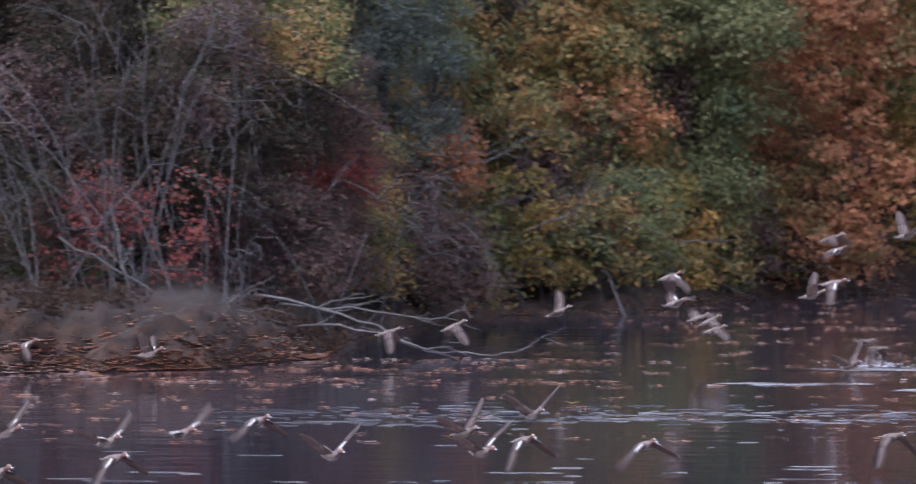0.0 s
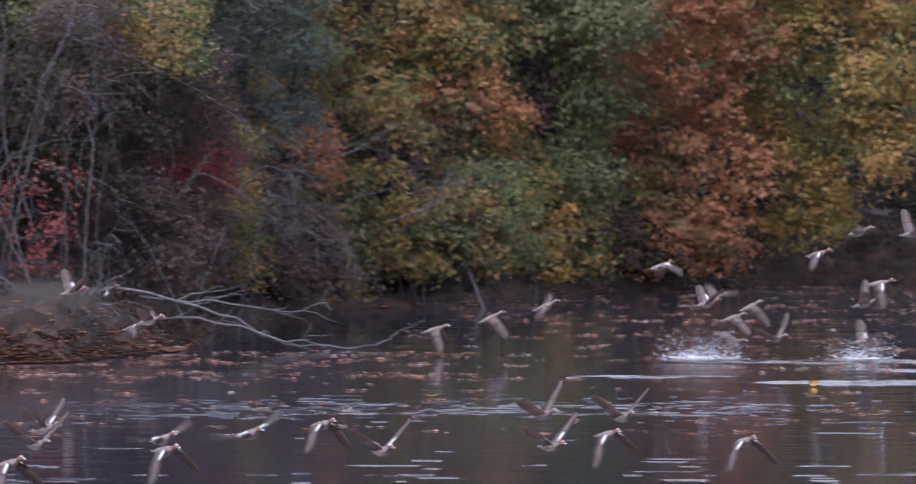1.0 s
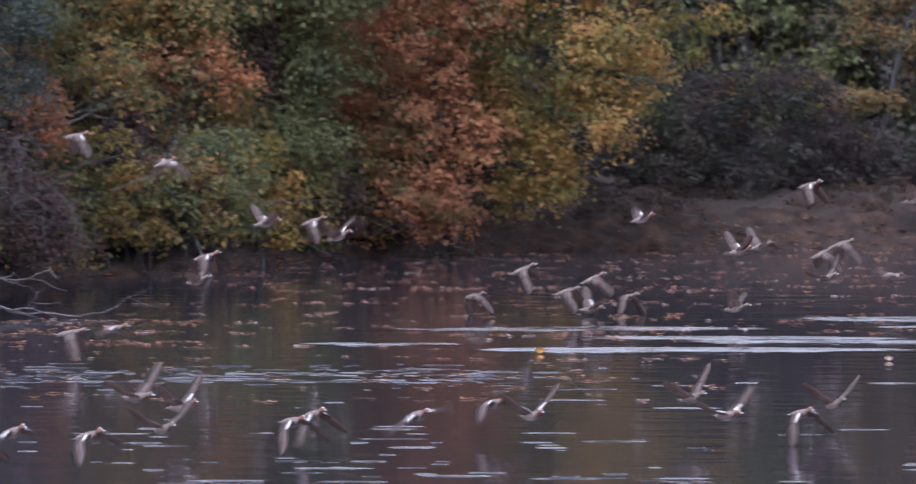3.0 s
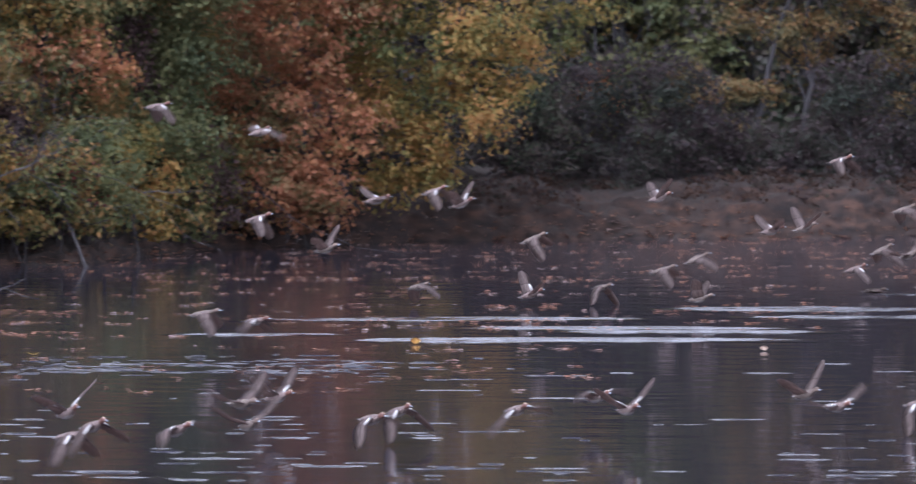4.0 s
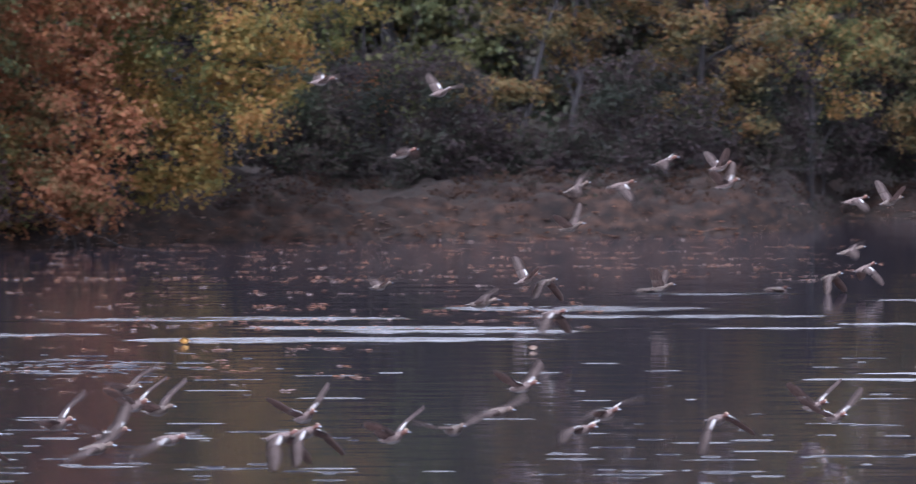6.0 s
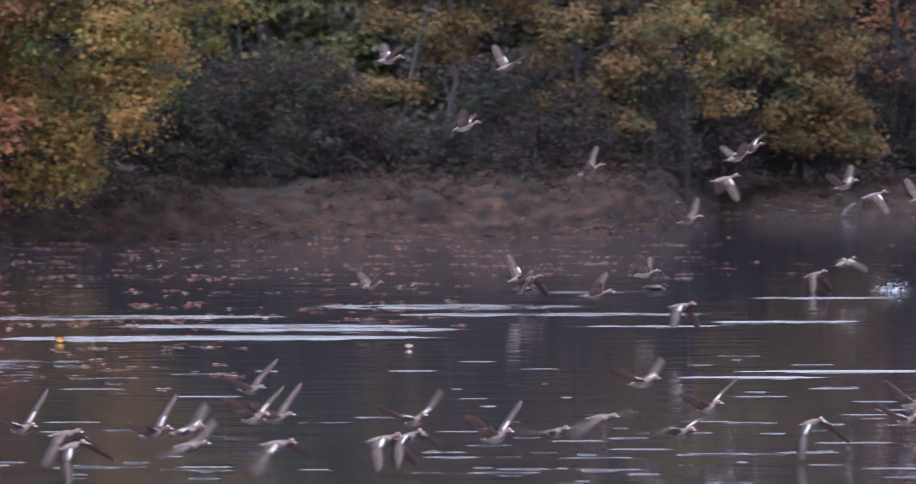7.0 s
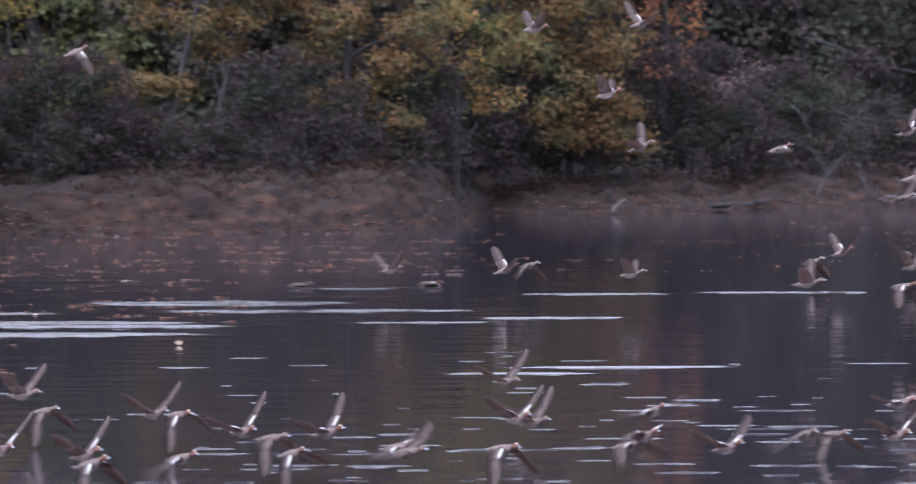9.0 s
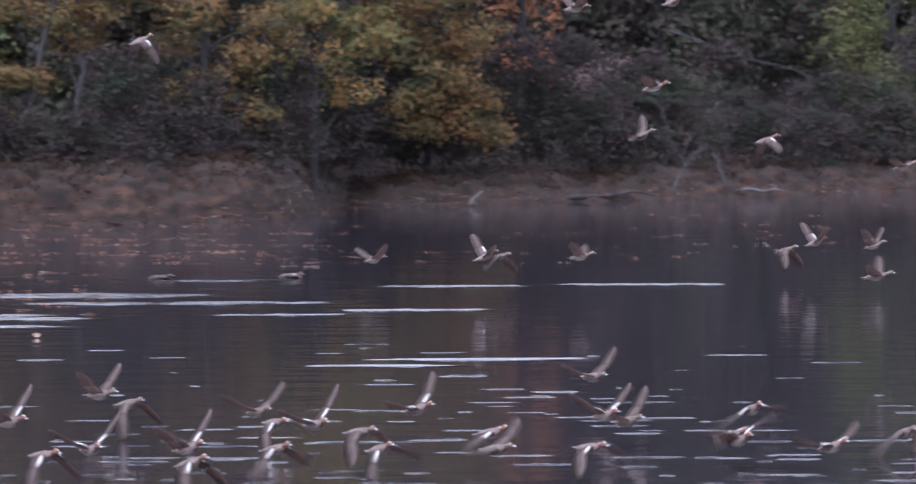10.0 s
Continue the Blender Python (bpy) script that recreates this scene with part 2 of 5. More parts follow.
def water_material():
    """Dark pond water: a near mirror with a faint long swell and finer ripples in patches."""
    m, n, l, p = mat("pond_water")
    p.inputs["Base Color"].default_value = (0.026, 0.024, 0.033, 1)
    p.inputs["Roughness"].default_value = 0.05
    p.inputs["IOR"].default_value = 1.333
    swell = noise_node(n, l, 0.9, 3, stretch=(0.5, 1.0, 1))
    fine = noise_node(n, l, 4.0, 2, stretch=(0.35, 1.0, 1))
    add = n.new("ShaderNodeMath")
    add.operation = "MULTIPLY_ADD"
    add.inputs[1].default_value = 0.10
    l.new(fine.outputs["Fac"], add.inputs[0])
    l.new(swell.outputs["Fac"], add.inputs[2])
    bump(n, l, p, add.outputs[0], 1.0, 0.017)
    return m


WATER = water_material()


def build_water():
    """The pond's surface, one sheet that runs under the banks."""
    xs, ys = (-420, -60, 0, 60, 420), (20, 70, 90, 110, 130, 150, 170, 190, 232)
    verts = [(x, y, 0.0) for y in ys for x in xs]
    k = len(xs)
    faces = [(j * k + i, j * k + i + 1, (j + 1) * k + i + 1, (j + 1) * k + i) for j in range(len(ys) - 1) for i in range(k - 1)]
    return tagged(new("water", mesh_of("water", verts, faces, WATER)), "dark still pond water with faint ripples mirroring the woods", "water", kind="structure")


build_ground()
build_water()


def land(bearing, dist):
    p = at(bearing, dist)
    s = dist - float(shore(bearing))
    h = float(ground_height(np.float64(bearing), np.float64(dist)))
    p.z = h
    p.z += rough_land(p, s, h) if s > 0 else 0
    return p


# ---- trees and shrubs ----
def tree(bearing, dist, low, high, width, depth, foliage, label, count=9000, lean=0.0, lobes=14, size=0.14, trunk=0.16, seed=1, name="tree", fill=1.0, reach=0.33, shift=0.0, forward=0.0, boughs=()):
    """A broad-leaved tree: trunk with limbs, and a crown of leaf sprays in uneven lobes.
    boughs, in place of the even lobes: bearing, height, half width and half height of each mass of leaves."""
    rng = np.random.default_rng(seed)
    if dist < 152:  # finer leaves on the near bank
        size, count = size * 0.72, int(count * 1.75)
    foot = land(bearing, dist) - Vector((0, 0, 0.15))
    root = tagged(new(name), label, name if name == "shrub" else "tree")
    root.location = foot
    wood = Tubes(6)
    right = Vector((math.cos(radians(bearing)), -math.sin(radians(bearing)), 0))
    away = Vector((math.sin(radians(bearing)), math.cos(radians(bearing)), 0))
    top = right * (lean + shift) + Vector((0, 0, (high - foot.z) * 0.9))
    stem = bent((0, 0, 0), top, rng, 0, 0.10, 8)
    wood.add(stem, trunk, trunk * 0.25)
    limbs = Tubes(4)
    masses = []
    if boughs:
        for b, z, w, h in boughs:
            c = right * (radians(b - bearing) * dist) + away * (rng.uniform(-0.5, 0.5) * depth * 0.5 - forward) + Vector((0, 0, z - foot.z))
            masses.append((c, np.array([w, max(w, depth * 0.22), h * 1.25])))
    else:
        for i in range(lobes):
            u = (i + rng.uniform(0.1, 0.9)) / lobes
            z = low + (high - low) * (0.06 + 0.88 * u) - foot.z
            bulge = math.sin(math.pi * min(0.95, 0.22 + 0.72 * u)) ** 0.6
            a = i * 2.4 + rng.uniform(-0.5, 0.5)
            c = right * (shift + lean * u + math.cos(a) * width * 0.36 * bulge) + away * (math.sin(a) * depth * 0.34 * bulge - forward) + Vector((0, 0, z))
            rad = np.array([width * 0.20, depth * 0.22, (high - low) * 0.13]) * rng.uniform(0.75, 1.25) * fill
            rad[2] = max(rad[2], 0.35)
            masses.append((c, rad))
    whole = sum(r[0] * r[2] for _, r in masses)
    spots, faces = [], []
    for c, rad in masses:
        share = max(40, count * rad[0] * rad[2] / whole)
        number = max(6, int(share / 30))
        pts, face, hubs = sprays(rng, c, rad, number, max(6, int(share / number)), reach)
        spots.append(pts)
        faces.append(face)
        k = min(8, max(1, int(c.z / max(top.z, 0.1) * 8) - 1))
        line = bent(stem[k], c, rng, 0.06, 0.2, 5)
        limbs.add(line, trunk * 0.38, 0.018)
        for h in hubs[::4]:
            limbs.add(bent(line[3], h, rng, 0.03, 0.2, 3), 0.02, 0.007)
    pts, face = np.concatenate(spots), np.concatenate(faces)
    keep = pts[:, 2] > (0.25 - foot.z if forward else max(0.25, 0.25 - foot.z))
    part("trunk", wood.mesh("trunk", BARK), BARK, root)
    part("branchwork", limbs.mesh("branchwork", BARK), BARK, root)["kind"] = "stuff"
    v, f = leaves(pts[keep], size, rng, 0.5, face[keep])
    part("crown", mesh_of("crown", v, f, foliage), foliage, root)
    return root


def bare_shrub(bearing, dist, high, width, stems, label, seed, material=None, lean=0.0, thick=0.022, twigs=5, name="shrub"):
    """A leafless shrub: arching stems that fork into thin twigs."""
    rng = np.random.default_rng(seed)
    foot = land(bearing, dist)
    foot.z = max(foot.z, 0.0) - 0.1
    root = tagged(new(name), label, "shrub")
    root.location = foot
    t = Tubes(4)
    for i in range(stems):
        a = rng.uniform(-1, 1)
        tip = Vector((a * width * 0.75 + lean, rng.uniform(-0.4, 0.4) * width * 0.6, high * rng.uniform(0.2, 0.75)))
        b = Vector((rng.uniform(-0.15, 0.15) * width, rng.uniform(-0.1, 0.1) * width, 0))
        line = bent(b, tip, rng, 0.45, 0.16, 8)
        t = Tubes(4)
        t.add(line, thick * rng.uniform(0.7, 1.3), 0.008)
        for k in range(twigs):
            j = int(rng.integers(3, 8))
            d = (line[j] - line[j - 1]).normalized() + Vector(rng.normal(0, 0.55, 3))
            reach = rng.uniform(0.5, 1.4) * high * 0.3
            tw = bent(line[j], line[j] + d * reach, rng, 0.1, 0.22, 4)
            t.add(tw, 0.009, 0.004)
            for _ in range(2):
                q = tw[int(rng.integers(1, 4))]
                t.add(bent(q, q + (d + Vector(rng.normal(0, 0.6, 3))) * reach * 0.4, rng, 0.05, 0.2, 3), 0.007, 0.004)
        part("stem", t.mesh("stem", material or TWIG), material or TWIG, root)
    return root


rust_label = "spreading oak with rust-orange autumn leaves hanging over the water"
tree(-2.6, 178, 0.6, 11.5, 7.2, 3.0, RUST, rust_label, 30000, trunk=0.2, seed=11, forward=8.0, boughs=[
    (-2.8, 1.75, 1.1, 0.7), (-3.2, 0.95, 0.7, 0.45), (-2.45, 1.6, 0.8, 0.6), (-2.55, 0.95, 0.6, 0.4), (-3.3, 2.4, 0.9, 0.6), (-2.75, 3.3, 1.1, 0.7), (-3.3, 4.6, 1.0, 0.8), (-2.5, 4.7, 1.0, 0.7),
    (-2.95, 6.0, 1.3, 0.8), (-2.2, 6.4, 0.9, 0.7), (-2.2, 3.2, 0.7, 0.6), (-2.7, 7.8, 1.6, 1.0), (-3.0, 9.5, 1.6, 1.0), (-2.2, 9.4, 1.4, 1.0), (-2.6, 10.8, 1.2, 0.6)])
tree(-1.35, 180, 1.3, 10.5, 5.0, 3.0, GOLD, "oak with yellow-orange autumn leaves leaning out over the bank", 21000, trunk=0.16, seed=12, forward=9.0, boughs=[
    (-1.85, 1.75, 0.7, 0.5), (-1.5, 1.95, 0.7, 0.4), (-1.55, 2.9, 0.9, 0.5), (-1.05, 3.35, 0.6, 0.4), (-1.85, 3.7, 0.9, 0.6), (-1.3, 4.4, 1.0, 0.5), (-0.85, 4.15, 0.6, 0.35), (-2.0, 5.3, 1.0, 0.7),
    (-1.2, 5.7, 1.1, 0.6), (-0.75, 5.2, 0.6, 0.4), (-1.7, 6.9, 1.3, 0.8), (-1.0, 7.2, 1.0, 0.7), (-1.5, 8.8, 1.4, 0.9), (-1.3, 10.0, 1.0, 0.6)])
tree(-0.15, 186, 5.2, 11, 3.6, 2.6, GOLD, "slim oak with sparse golden upper branches on the bank", 3600, trunk=0.06, seed=13, forward=4.0, reach=0.26, boughs=[
    (-0.35, 5.3, 0.6, 0.3), (-0.1, 6.3, 0.7, 0.3), (-0.55, 6.2, 0.7, 0.35), (-0.45, 7.4, 0.9, 0.5), (0.0, 7.9, 0.7, 0.4), (-0.3, 9.2, 1.0, 0.7)])
tree(-3.95, 172, 1.2, 12, 6.0, 4.0, GREEN, "tall oak still mostly dark green at the water's edge", 30000, trunk=0.2, seed=14, forward=6.0, boughs=[
    (-4.05, 5.7, 1.2, 0.8), (-3.6, 5.1, 1.0, 0.7), (-4.4, 4.3, 0.9, 0.6), (-3.85, 4.0, 1.0, 0.6), (-4.05, 3.1, 0.9, 0.6), (-3.6, 3.2, 0.7, 0.5), (-3.7, 0.95, 0.8, 0.4),
    (-3.5, 7.0, 1.2, 0.8), (-4.2, 7.6, 1.4, 0.9), (-3.8, 9.2, 1.6, 1.0), (-4.1, 10.8, 1.4, 0.8), (-3.75, 2.1, 0.8, 0.5)])
tree(-5.35, 163, 0.5, 11, 7.0, 3.4, OLIVE, "bushy tree with olive and brown turning leaves above the water", 30000, lobes=34, seed=15, fill=0.75, reach=0.3)
tree(-6.55, 150, 1.4, 11, 3.2, 2.2, HOLLY, "ivy-clad trunk with blue-green evergreen leaves", 6000, lean=-0.3, seed=16, reach=0.26, boughs=[
    (-6.3, 7.3, 1.0, 0.7), (-6.7, 6.4, 0.9, 0.6), (-6.1, 6.2, 0.7, 0.5), (-6.45, 5.2, 0.9, 0.5), (-6.15, 4.6, 0.5, 0.5), (-6.6, 4.1, 0.6, 0.5), (-6.75, 3.0, 0.5, 0.5), (-6.85, 2.1, 0.4, 0.5), (-6.6, 8.8, 1.2, 0.8), (-7.0, 5.3, 0.5, 0.4)])
tree(-8.0, 142, 4.4, 12.5, 5.4, 3.0, LIME, "tree with yellow-green high foliage on the earth bank", 13000, seed=17, forward=3.0, boughs=[
    (-8.2, 7.0, 1.0, 0.5), (-7.7, 6.9, 0.9, 0.6), (-7.3, 6.9, 0.8, 0.5), (-7.8, 6.0, 0.7, 0.4), (-8.0, 5.3, 0.5, 0.3), (-7.55, 5.1, 0.5, 0.35), (-7.7, 8.4, 1.5, 0.8), (-8.3, 9.4, 1.5, 0.9), (-7.5, 10.4, 1.4, 0.9)])
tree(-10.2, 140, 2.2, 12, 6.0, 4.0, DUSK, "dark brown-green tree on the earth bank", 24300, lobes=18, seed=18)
tree(-7.7, 138, 5.1, 6.1, 1.3, 1.0, RUST, "small tree with a bright orange spray of leaves", 500, lobes=4, trunk=0.04, seed=19)
tree(-8.8, 133, 1.4, 3.9, 4.8, 1.6, RED, "low shrub with scattered red leaves on the bank", 1000, lobes=15, trunk=0.03, seed=20, name="shrub", fill=0.6, reach=0.26)
tree(-7.05, 141, 3.2, 4.3, 2.3, 1.2, RED, "shrub with a cluster of bright red leaves", 700, lobes=6, trunk=0.04, seed=21, name="shrub", fill=0.8)
tree(-7.4, 143, 1.2, 5.6, 4.0, 2.0, PLUM, "thicket shrub with plum-brown thinning leaves", 12150, lobes=14, trunk=0.05, seed=22, name="shrub")
tree(-5.0, 161, 1.4, 3.3, 3.4, 1.4, PLUM, "waterside shrub with dull reddish brown leaves", 1300, lobes=8, trunk=0.03, seed=23, name="shrub", fill=0.8)
tree(-4.75, 159, 1.7, 2.7, 2.2, 1.0, RED, "waterside shrub with a few dull red leaves", 380, lobes=6, trunk=0.02, seed=29, name="shrub", fill=0.8)
tree(-4.35, 162, 2.1, 3.0, 1.3, 0.9, GOLD, "small shrub with golden yellow leaves at the shore", 1755, lobes=4, trunk=0.04, seed=24, name="shrub")
tree(-9.4, 134.5, 1.2, 2.2, 3.2, 1.4, GREEN, "low green shrub on top of the earth bank", 2025, lobes=6, trunk=0.03, seed=25, name="shrub")
tree(-6.3, 152, 0.7, 2.6, 3.4, 1.8, PLUM, "waterside thicket with plum-brown thinning leaves", 5400, lobes=9, trunk=0.04, seed=26, name="shrub")
tree(-3.35, 169.5, 0.7, 2.0, 3.0, 1.4, PLUM, "waterside thicket with plum-brown thinning leaves", 1300, lobes=9, trunk=0.03, seed=27, name="shrub", fill=0.7)

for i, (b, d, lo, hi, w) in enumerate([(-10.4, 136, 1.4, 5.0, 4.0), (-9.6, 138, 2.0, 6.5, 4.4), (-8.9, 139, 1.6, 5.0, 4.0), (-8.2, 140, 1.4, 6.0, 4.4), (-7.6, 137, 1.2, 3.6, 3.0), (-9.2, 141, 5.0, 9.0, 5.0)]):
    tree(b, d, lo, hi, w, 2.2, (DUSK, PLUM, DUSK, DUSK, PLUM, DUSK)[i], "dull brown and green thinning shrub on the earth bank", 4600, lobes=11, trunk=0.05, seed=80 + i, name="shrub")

# young trees mixed into the edge of the near wood
mixed = np.random.default_rng(31)
for i in range(34):
    b = -9.9 + 7.0 * (i + float(mixed.random())) / 34
    foliage, tone = ((OLIVE, "olive"), (PLUM, "plum-brown"), (GOLD, "yellow"), (GREEN, "dark green"), (RUST, "orange-brown"), (OLIVE, "olive"), (PLUM, "plum-brown"))[i % 7]
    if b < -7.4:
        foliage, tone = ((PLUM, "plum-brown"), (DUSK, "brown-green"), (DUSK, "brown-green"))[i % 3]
    lo = float(mixed.uniform(1.3, 6.2))
    tree(b, float(shore(b)) + float(mixed.uniform(2.6, 5.0)) + (3.0 if b < -7.4 else 0.0), lo, lo + float(mixed.uniform(1.0, 2.2)), float(mixed.uniform(1.4, 3.0)), 1.4, foliage, "young tree with sparse " + tone + " leaves at the wood's edge", 1500, lobes=6, trunk=0.035, seed=120 + i, name="sapling", fill=0.9)

# low boughs and shrubs that hang over the water's edge
for i in range(13):
    b = -6.75 + 0.29 * i + float(mixed.uniform(-0.08, 0.08))
    foliage, tone = ((OLIVE, "olive"), (PLUM, "plum-brown"), (OLIVE, "olive"), (GREEN, "dull green"), (GOLD, "yellowing"))[i % 5]
    tree(b, float(shore(b)) + float(mixed.uniform(0.6, 1.6)), float(mixed.uniform(0.5, 1.1)), float(mixed.uniform(2.4, 3.6)), float(mixed.uniform(2.0, 3.0)), 1.5, foliage, "waterside shrub with thinning " + tone + " leaves over the pond", 2000, lobes=9, trunk=0.03, seed=170 + i, name="shrub", fill=0.9)

# the far side: yellowing trees, haze in their gold, over dark undergrowth
gold_label = "woodland tree with haze-dulled yellow-orange leaves in loose tufts"
tree(1.25, 184, 2.2, 8.0, 3.0, 2.0, HAZED_GOLD, "leaning woodland tree with tufts of yellow-orange leaves", 3600, lean=1.6, trunk=0.13, seed=31, reach=0.28, boughs=[
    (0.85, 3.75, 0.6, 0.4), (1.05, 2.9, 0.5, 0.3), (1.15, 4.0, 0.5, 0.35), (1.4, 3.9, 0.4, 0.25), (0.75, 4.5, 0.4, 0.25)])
tree(1.75, 185, 4.7, 10.5, 4.8, 2.6, HAZED_GOLD, gold_label, 7500, trunk=0.12, seed=32, reach=0.28, boughs=[
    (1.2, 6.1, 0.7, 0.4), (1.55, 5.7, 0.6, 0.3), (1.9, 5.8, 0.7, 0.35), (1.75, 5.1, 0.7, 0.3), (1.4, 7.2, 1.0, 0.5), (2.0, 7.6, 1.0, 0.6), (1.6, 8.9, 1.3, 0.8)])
tree(2.9, 186, 2.7, 10, 4.8, 3.0, HAZED_GOLD, gold_label, 11000, trunk=0.14, seed=33, reach=0.28, boughs=[
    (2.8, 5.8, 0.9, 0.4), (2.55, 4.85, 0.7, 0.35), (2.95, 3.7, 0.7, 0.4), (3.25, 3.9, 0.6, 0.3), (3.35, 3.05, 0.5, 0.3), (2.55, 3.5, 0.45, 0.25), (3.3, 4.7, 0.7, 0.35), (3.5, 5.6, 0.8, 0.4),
    (2.3, 6.6, 0.9, 0.4), (3.1, 7.2, 1.2, 0.6), (2.7, 8.6, 1.4, 0.8)])
tree(3.85, 190, 3.2, 10.5, 4.0, 3.0, OLIVE, "woodland tree with olive leaves turning yellow", 8000, trunk=0.13, seed=34, reach=0.28, boughs=[
    (4.05, 4.5, 0.9, 0.4), (3.6, 4.6, 0.6, 0.35), (4.3, 5.4, 0.9, 0.5), (3.85, 5.9, 1.0, 0.45), (4.2, 3.5, 0.6, 0.3), (4.0, 7.1, 1.2, 0.6), (3.8, 8.6, 1.3, 0.8)])
tree(4.85, 200, 2.0, 11, 5.8, 3.0, HAZED_GOLD, "woodland tree with golden leaves reaching low over the inlet", 17000, lean=0.8, trunk=0.11, seed=35, forward=3.0, reach=0.3, boughs=[
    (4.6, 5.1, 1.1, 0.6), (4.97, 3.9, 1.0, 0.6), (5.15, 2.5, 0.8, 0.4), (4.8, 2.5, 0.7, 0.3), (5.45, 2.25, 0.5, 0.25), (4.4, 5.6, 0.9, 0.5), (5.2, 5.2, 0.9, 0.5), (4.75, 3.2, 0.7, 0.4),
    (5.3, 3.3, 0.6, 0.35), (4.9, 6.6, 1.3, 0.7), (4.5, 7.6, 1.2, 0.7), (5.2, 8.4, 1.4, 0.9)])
tree(5.7, 206, 3.4, 10.5, 2.6, 2.0, RUST, "thin woodland tree with sparse orange-brown hanging leaves", 2400, lobes=18, trunk=0.10, seed=36, fill=0.6, reach=0.24)
tree(6.35, 208, 1.4, 4.1, 2.7, 1.8, PINKGREY, "round shrub with pinkish grey seed heads", 5670, lobes=9, trunk=0.04, seed=37, name="shrub", size=0.11)
tree(8.9, 219, 2.2, 9.0, 4.6, 3.0, GREEN, "dark green woodland tree near the low far shore", 10800, lobes=14, trunk=0.2, seed=38)
tree(-0.02, 182, 3.7, 4.5, 1.0, 0.7, RUST, "sapling with a small orange spray of leaves", 320, lobes=3, trunk=0.03, seed=39, fill=0.6)

# undergrowth that fills the wood's edge, shade partly put into its leaf colours
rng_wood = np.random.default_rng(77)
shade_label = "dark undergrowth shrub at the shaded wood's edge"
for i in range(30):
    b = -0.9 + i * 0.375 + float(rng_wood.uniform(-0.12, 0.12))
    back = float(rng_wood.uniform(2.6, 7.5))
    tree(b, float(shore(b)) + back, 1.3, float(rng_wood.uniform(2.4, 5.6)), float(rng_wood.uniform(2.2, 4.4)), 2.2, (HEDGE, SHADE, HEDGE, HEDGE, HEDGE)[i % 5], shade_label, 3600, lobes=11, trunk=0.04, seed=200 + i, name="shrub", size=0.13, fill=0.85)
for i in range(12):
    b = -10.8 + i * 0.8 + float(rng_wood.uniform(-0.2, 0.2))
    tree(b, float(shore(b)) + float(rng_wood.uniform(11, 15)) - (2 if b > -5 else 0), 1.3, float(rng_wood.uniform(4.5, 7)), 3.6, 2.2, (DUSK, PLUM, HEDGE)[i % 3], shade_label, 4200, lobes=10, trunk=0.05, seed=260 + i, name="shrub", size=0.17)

# the wood behind: a few trees, repeated up the slope
wood_label = "dense dark woodland tree behind the shore"
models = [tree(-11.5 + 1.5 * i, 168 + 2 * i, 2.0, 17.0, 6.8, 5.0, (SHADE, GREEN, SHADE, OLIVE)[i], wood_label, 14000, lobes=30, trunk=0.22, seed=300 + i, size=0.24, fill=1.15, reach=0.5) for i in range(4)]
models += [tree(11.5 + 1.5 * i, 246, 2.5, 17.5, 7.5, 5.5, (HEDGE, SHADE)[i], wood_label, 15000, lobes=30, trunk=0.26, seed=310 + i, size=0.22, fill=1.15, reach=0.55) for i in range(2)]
for o in models:
    tagged(o, group="trees of the wood behind")
for row in range(3):
    for i in range(24):
        b = -12.6 + i * 1.08 + row * 0.4 + float(rng_wood.uniform(-0.25, 0.25))
        d = float(shore(b)) + (18, 25, 34)[row] + float(rng_wood.uniform(-2, 2))
        p = land(b, d)
        o = copy_thing(models[int(rng_wood.integers(4, 6) if b > 2.5 else rng_wood.integers(0, 4))], pose(p.x, p.y, p.z - 0.2, 0, 0, float(rng_wood.uniform(0, 360))))

# leafless shrubs and fallen wood
twig_label = "leafless grey shrub with long arching stems"
bare_shrub(-9.7, 130.5, 6.2, 6.0, 4, twig_label, 41, thick=0.017, twigs=3)
bare_shrub(-8.9, 131, 7.4, 7.0, 4, twig_label, 42, thick=0.017, twigs=3)
bare_shrub(-8.1, 131.5, 4.4, 5.0, 5, twig_label, 43, thick=0.017, twigs=3)
bare_shrub(-9.3, 132, 8.2, 8.0, 5, twig_label, 53, thick=0.016, twigs=4)
bare_shrub(-8.5, 132.5, 7.6, 7.0, 5, twig_label, 54, thick=0.015, twigs=4, lean=1.0)
bare_shrub(-7.0, 139, 5.0, 7.0, 5, twig_label, 55, thick=0.015, twigs=4)
bare_shrub(-7.35, 136, 4.2, 5.0, 4, twig_label, 44, thick=0.017, twigs=3)
bare_shrub(-6.6, 145.5, 3.6, 4.2, 4, twig_label, 45, twigs=5, thick=0.016)
bare_shrub(-5.6, 157.5, 3.2, 4.6, 5, twig_label, 46, twigs=5, thick=0.016)
bare_shrub(-5.0, 158, 4.6, 4.0, 4, twig_label, 47, twigs=5)
bare_shrub(-3.5, 168, 3.0, 4.0, 4, twig_label, 48, twigs=5, thick=0.016)
bare_shrub(-2.6, 170, 2.2, 4.2, 4, twig_label, 49, twigs=5, thick=0.014)
bare_shrub(0.05, 181, 6.0, 3.4, 4, twig_label, 50, twigs=6)
bare_shrub(5.5, 204, 8.0, 4.0, 4, twig_label, 51, twigs=6)
bare_shrub(7.2, 205, 3.0, 4.0, 5, twig_label, 52, twigs=5, thick=0.016)


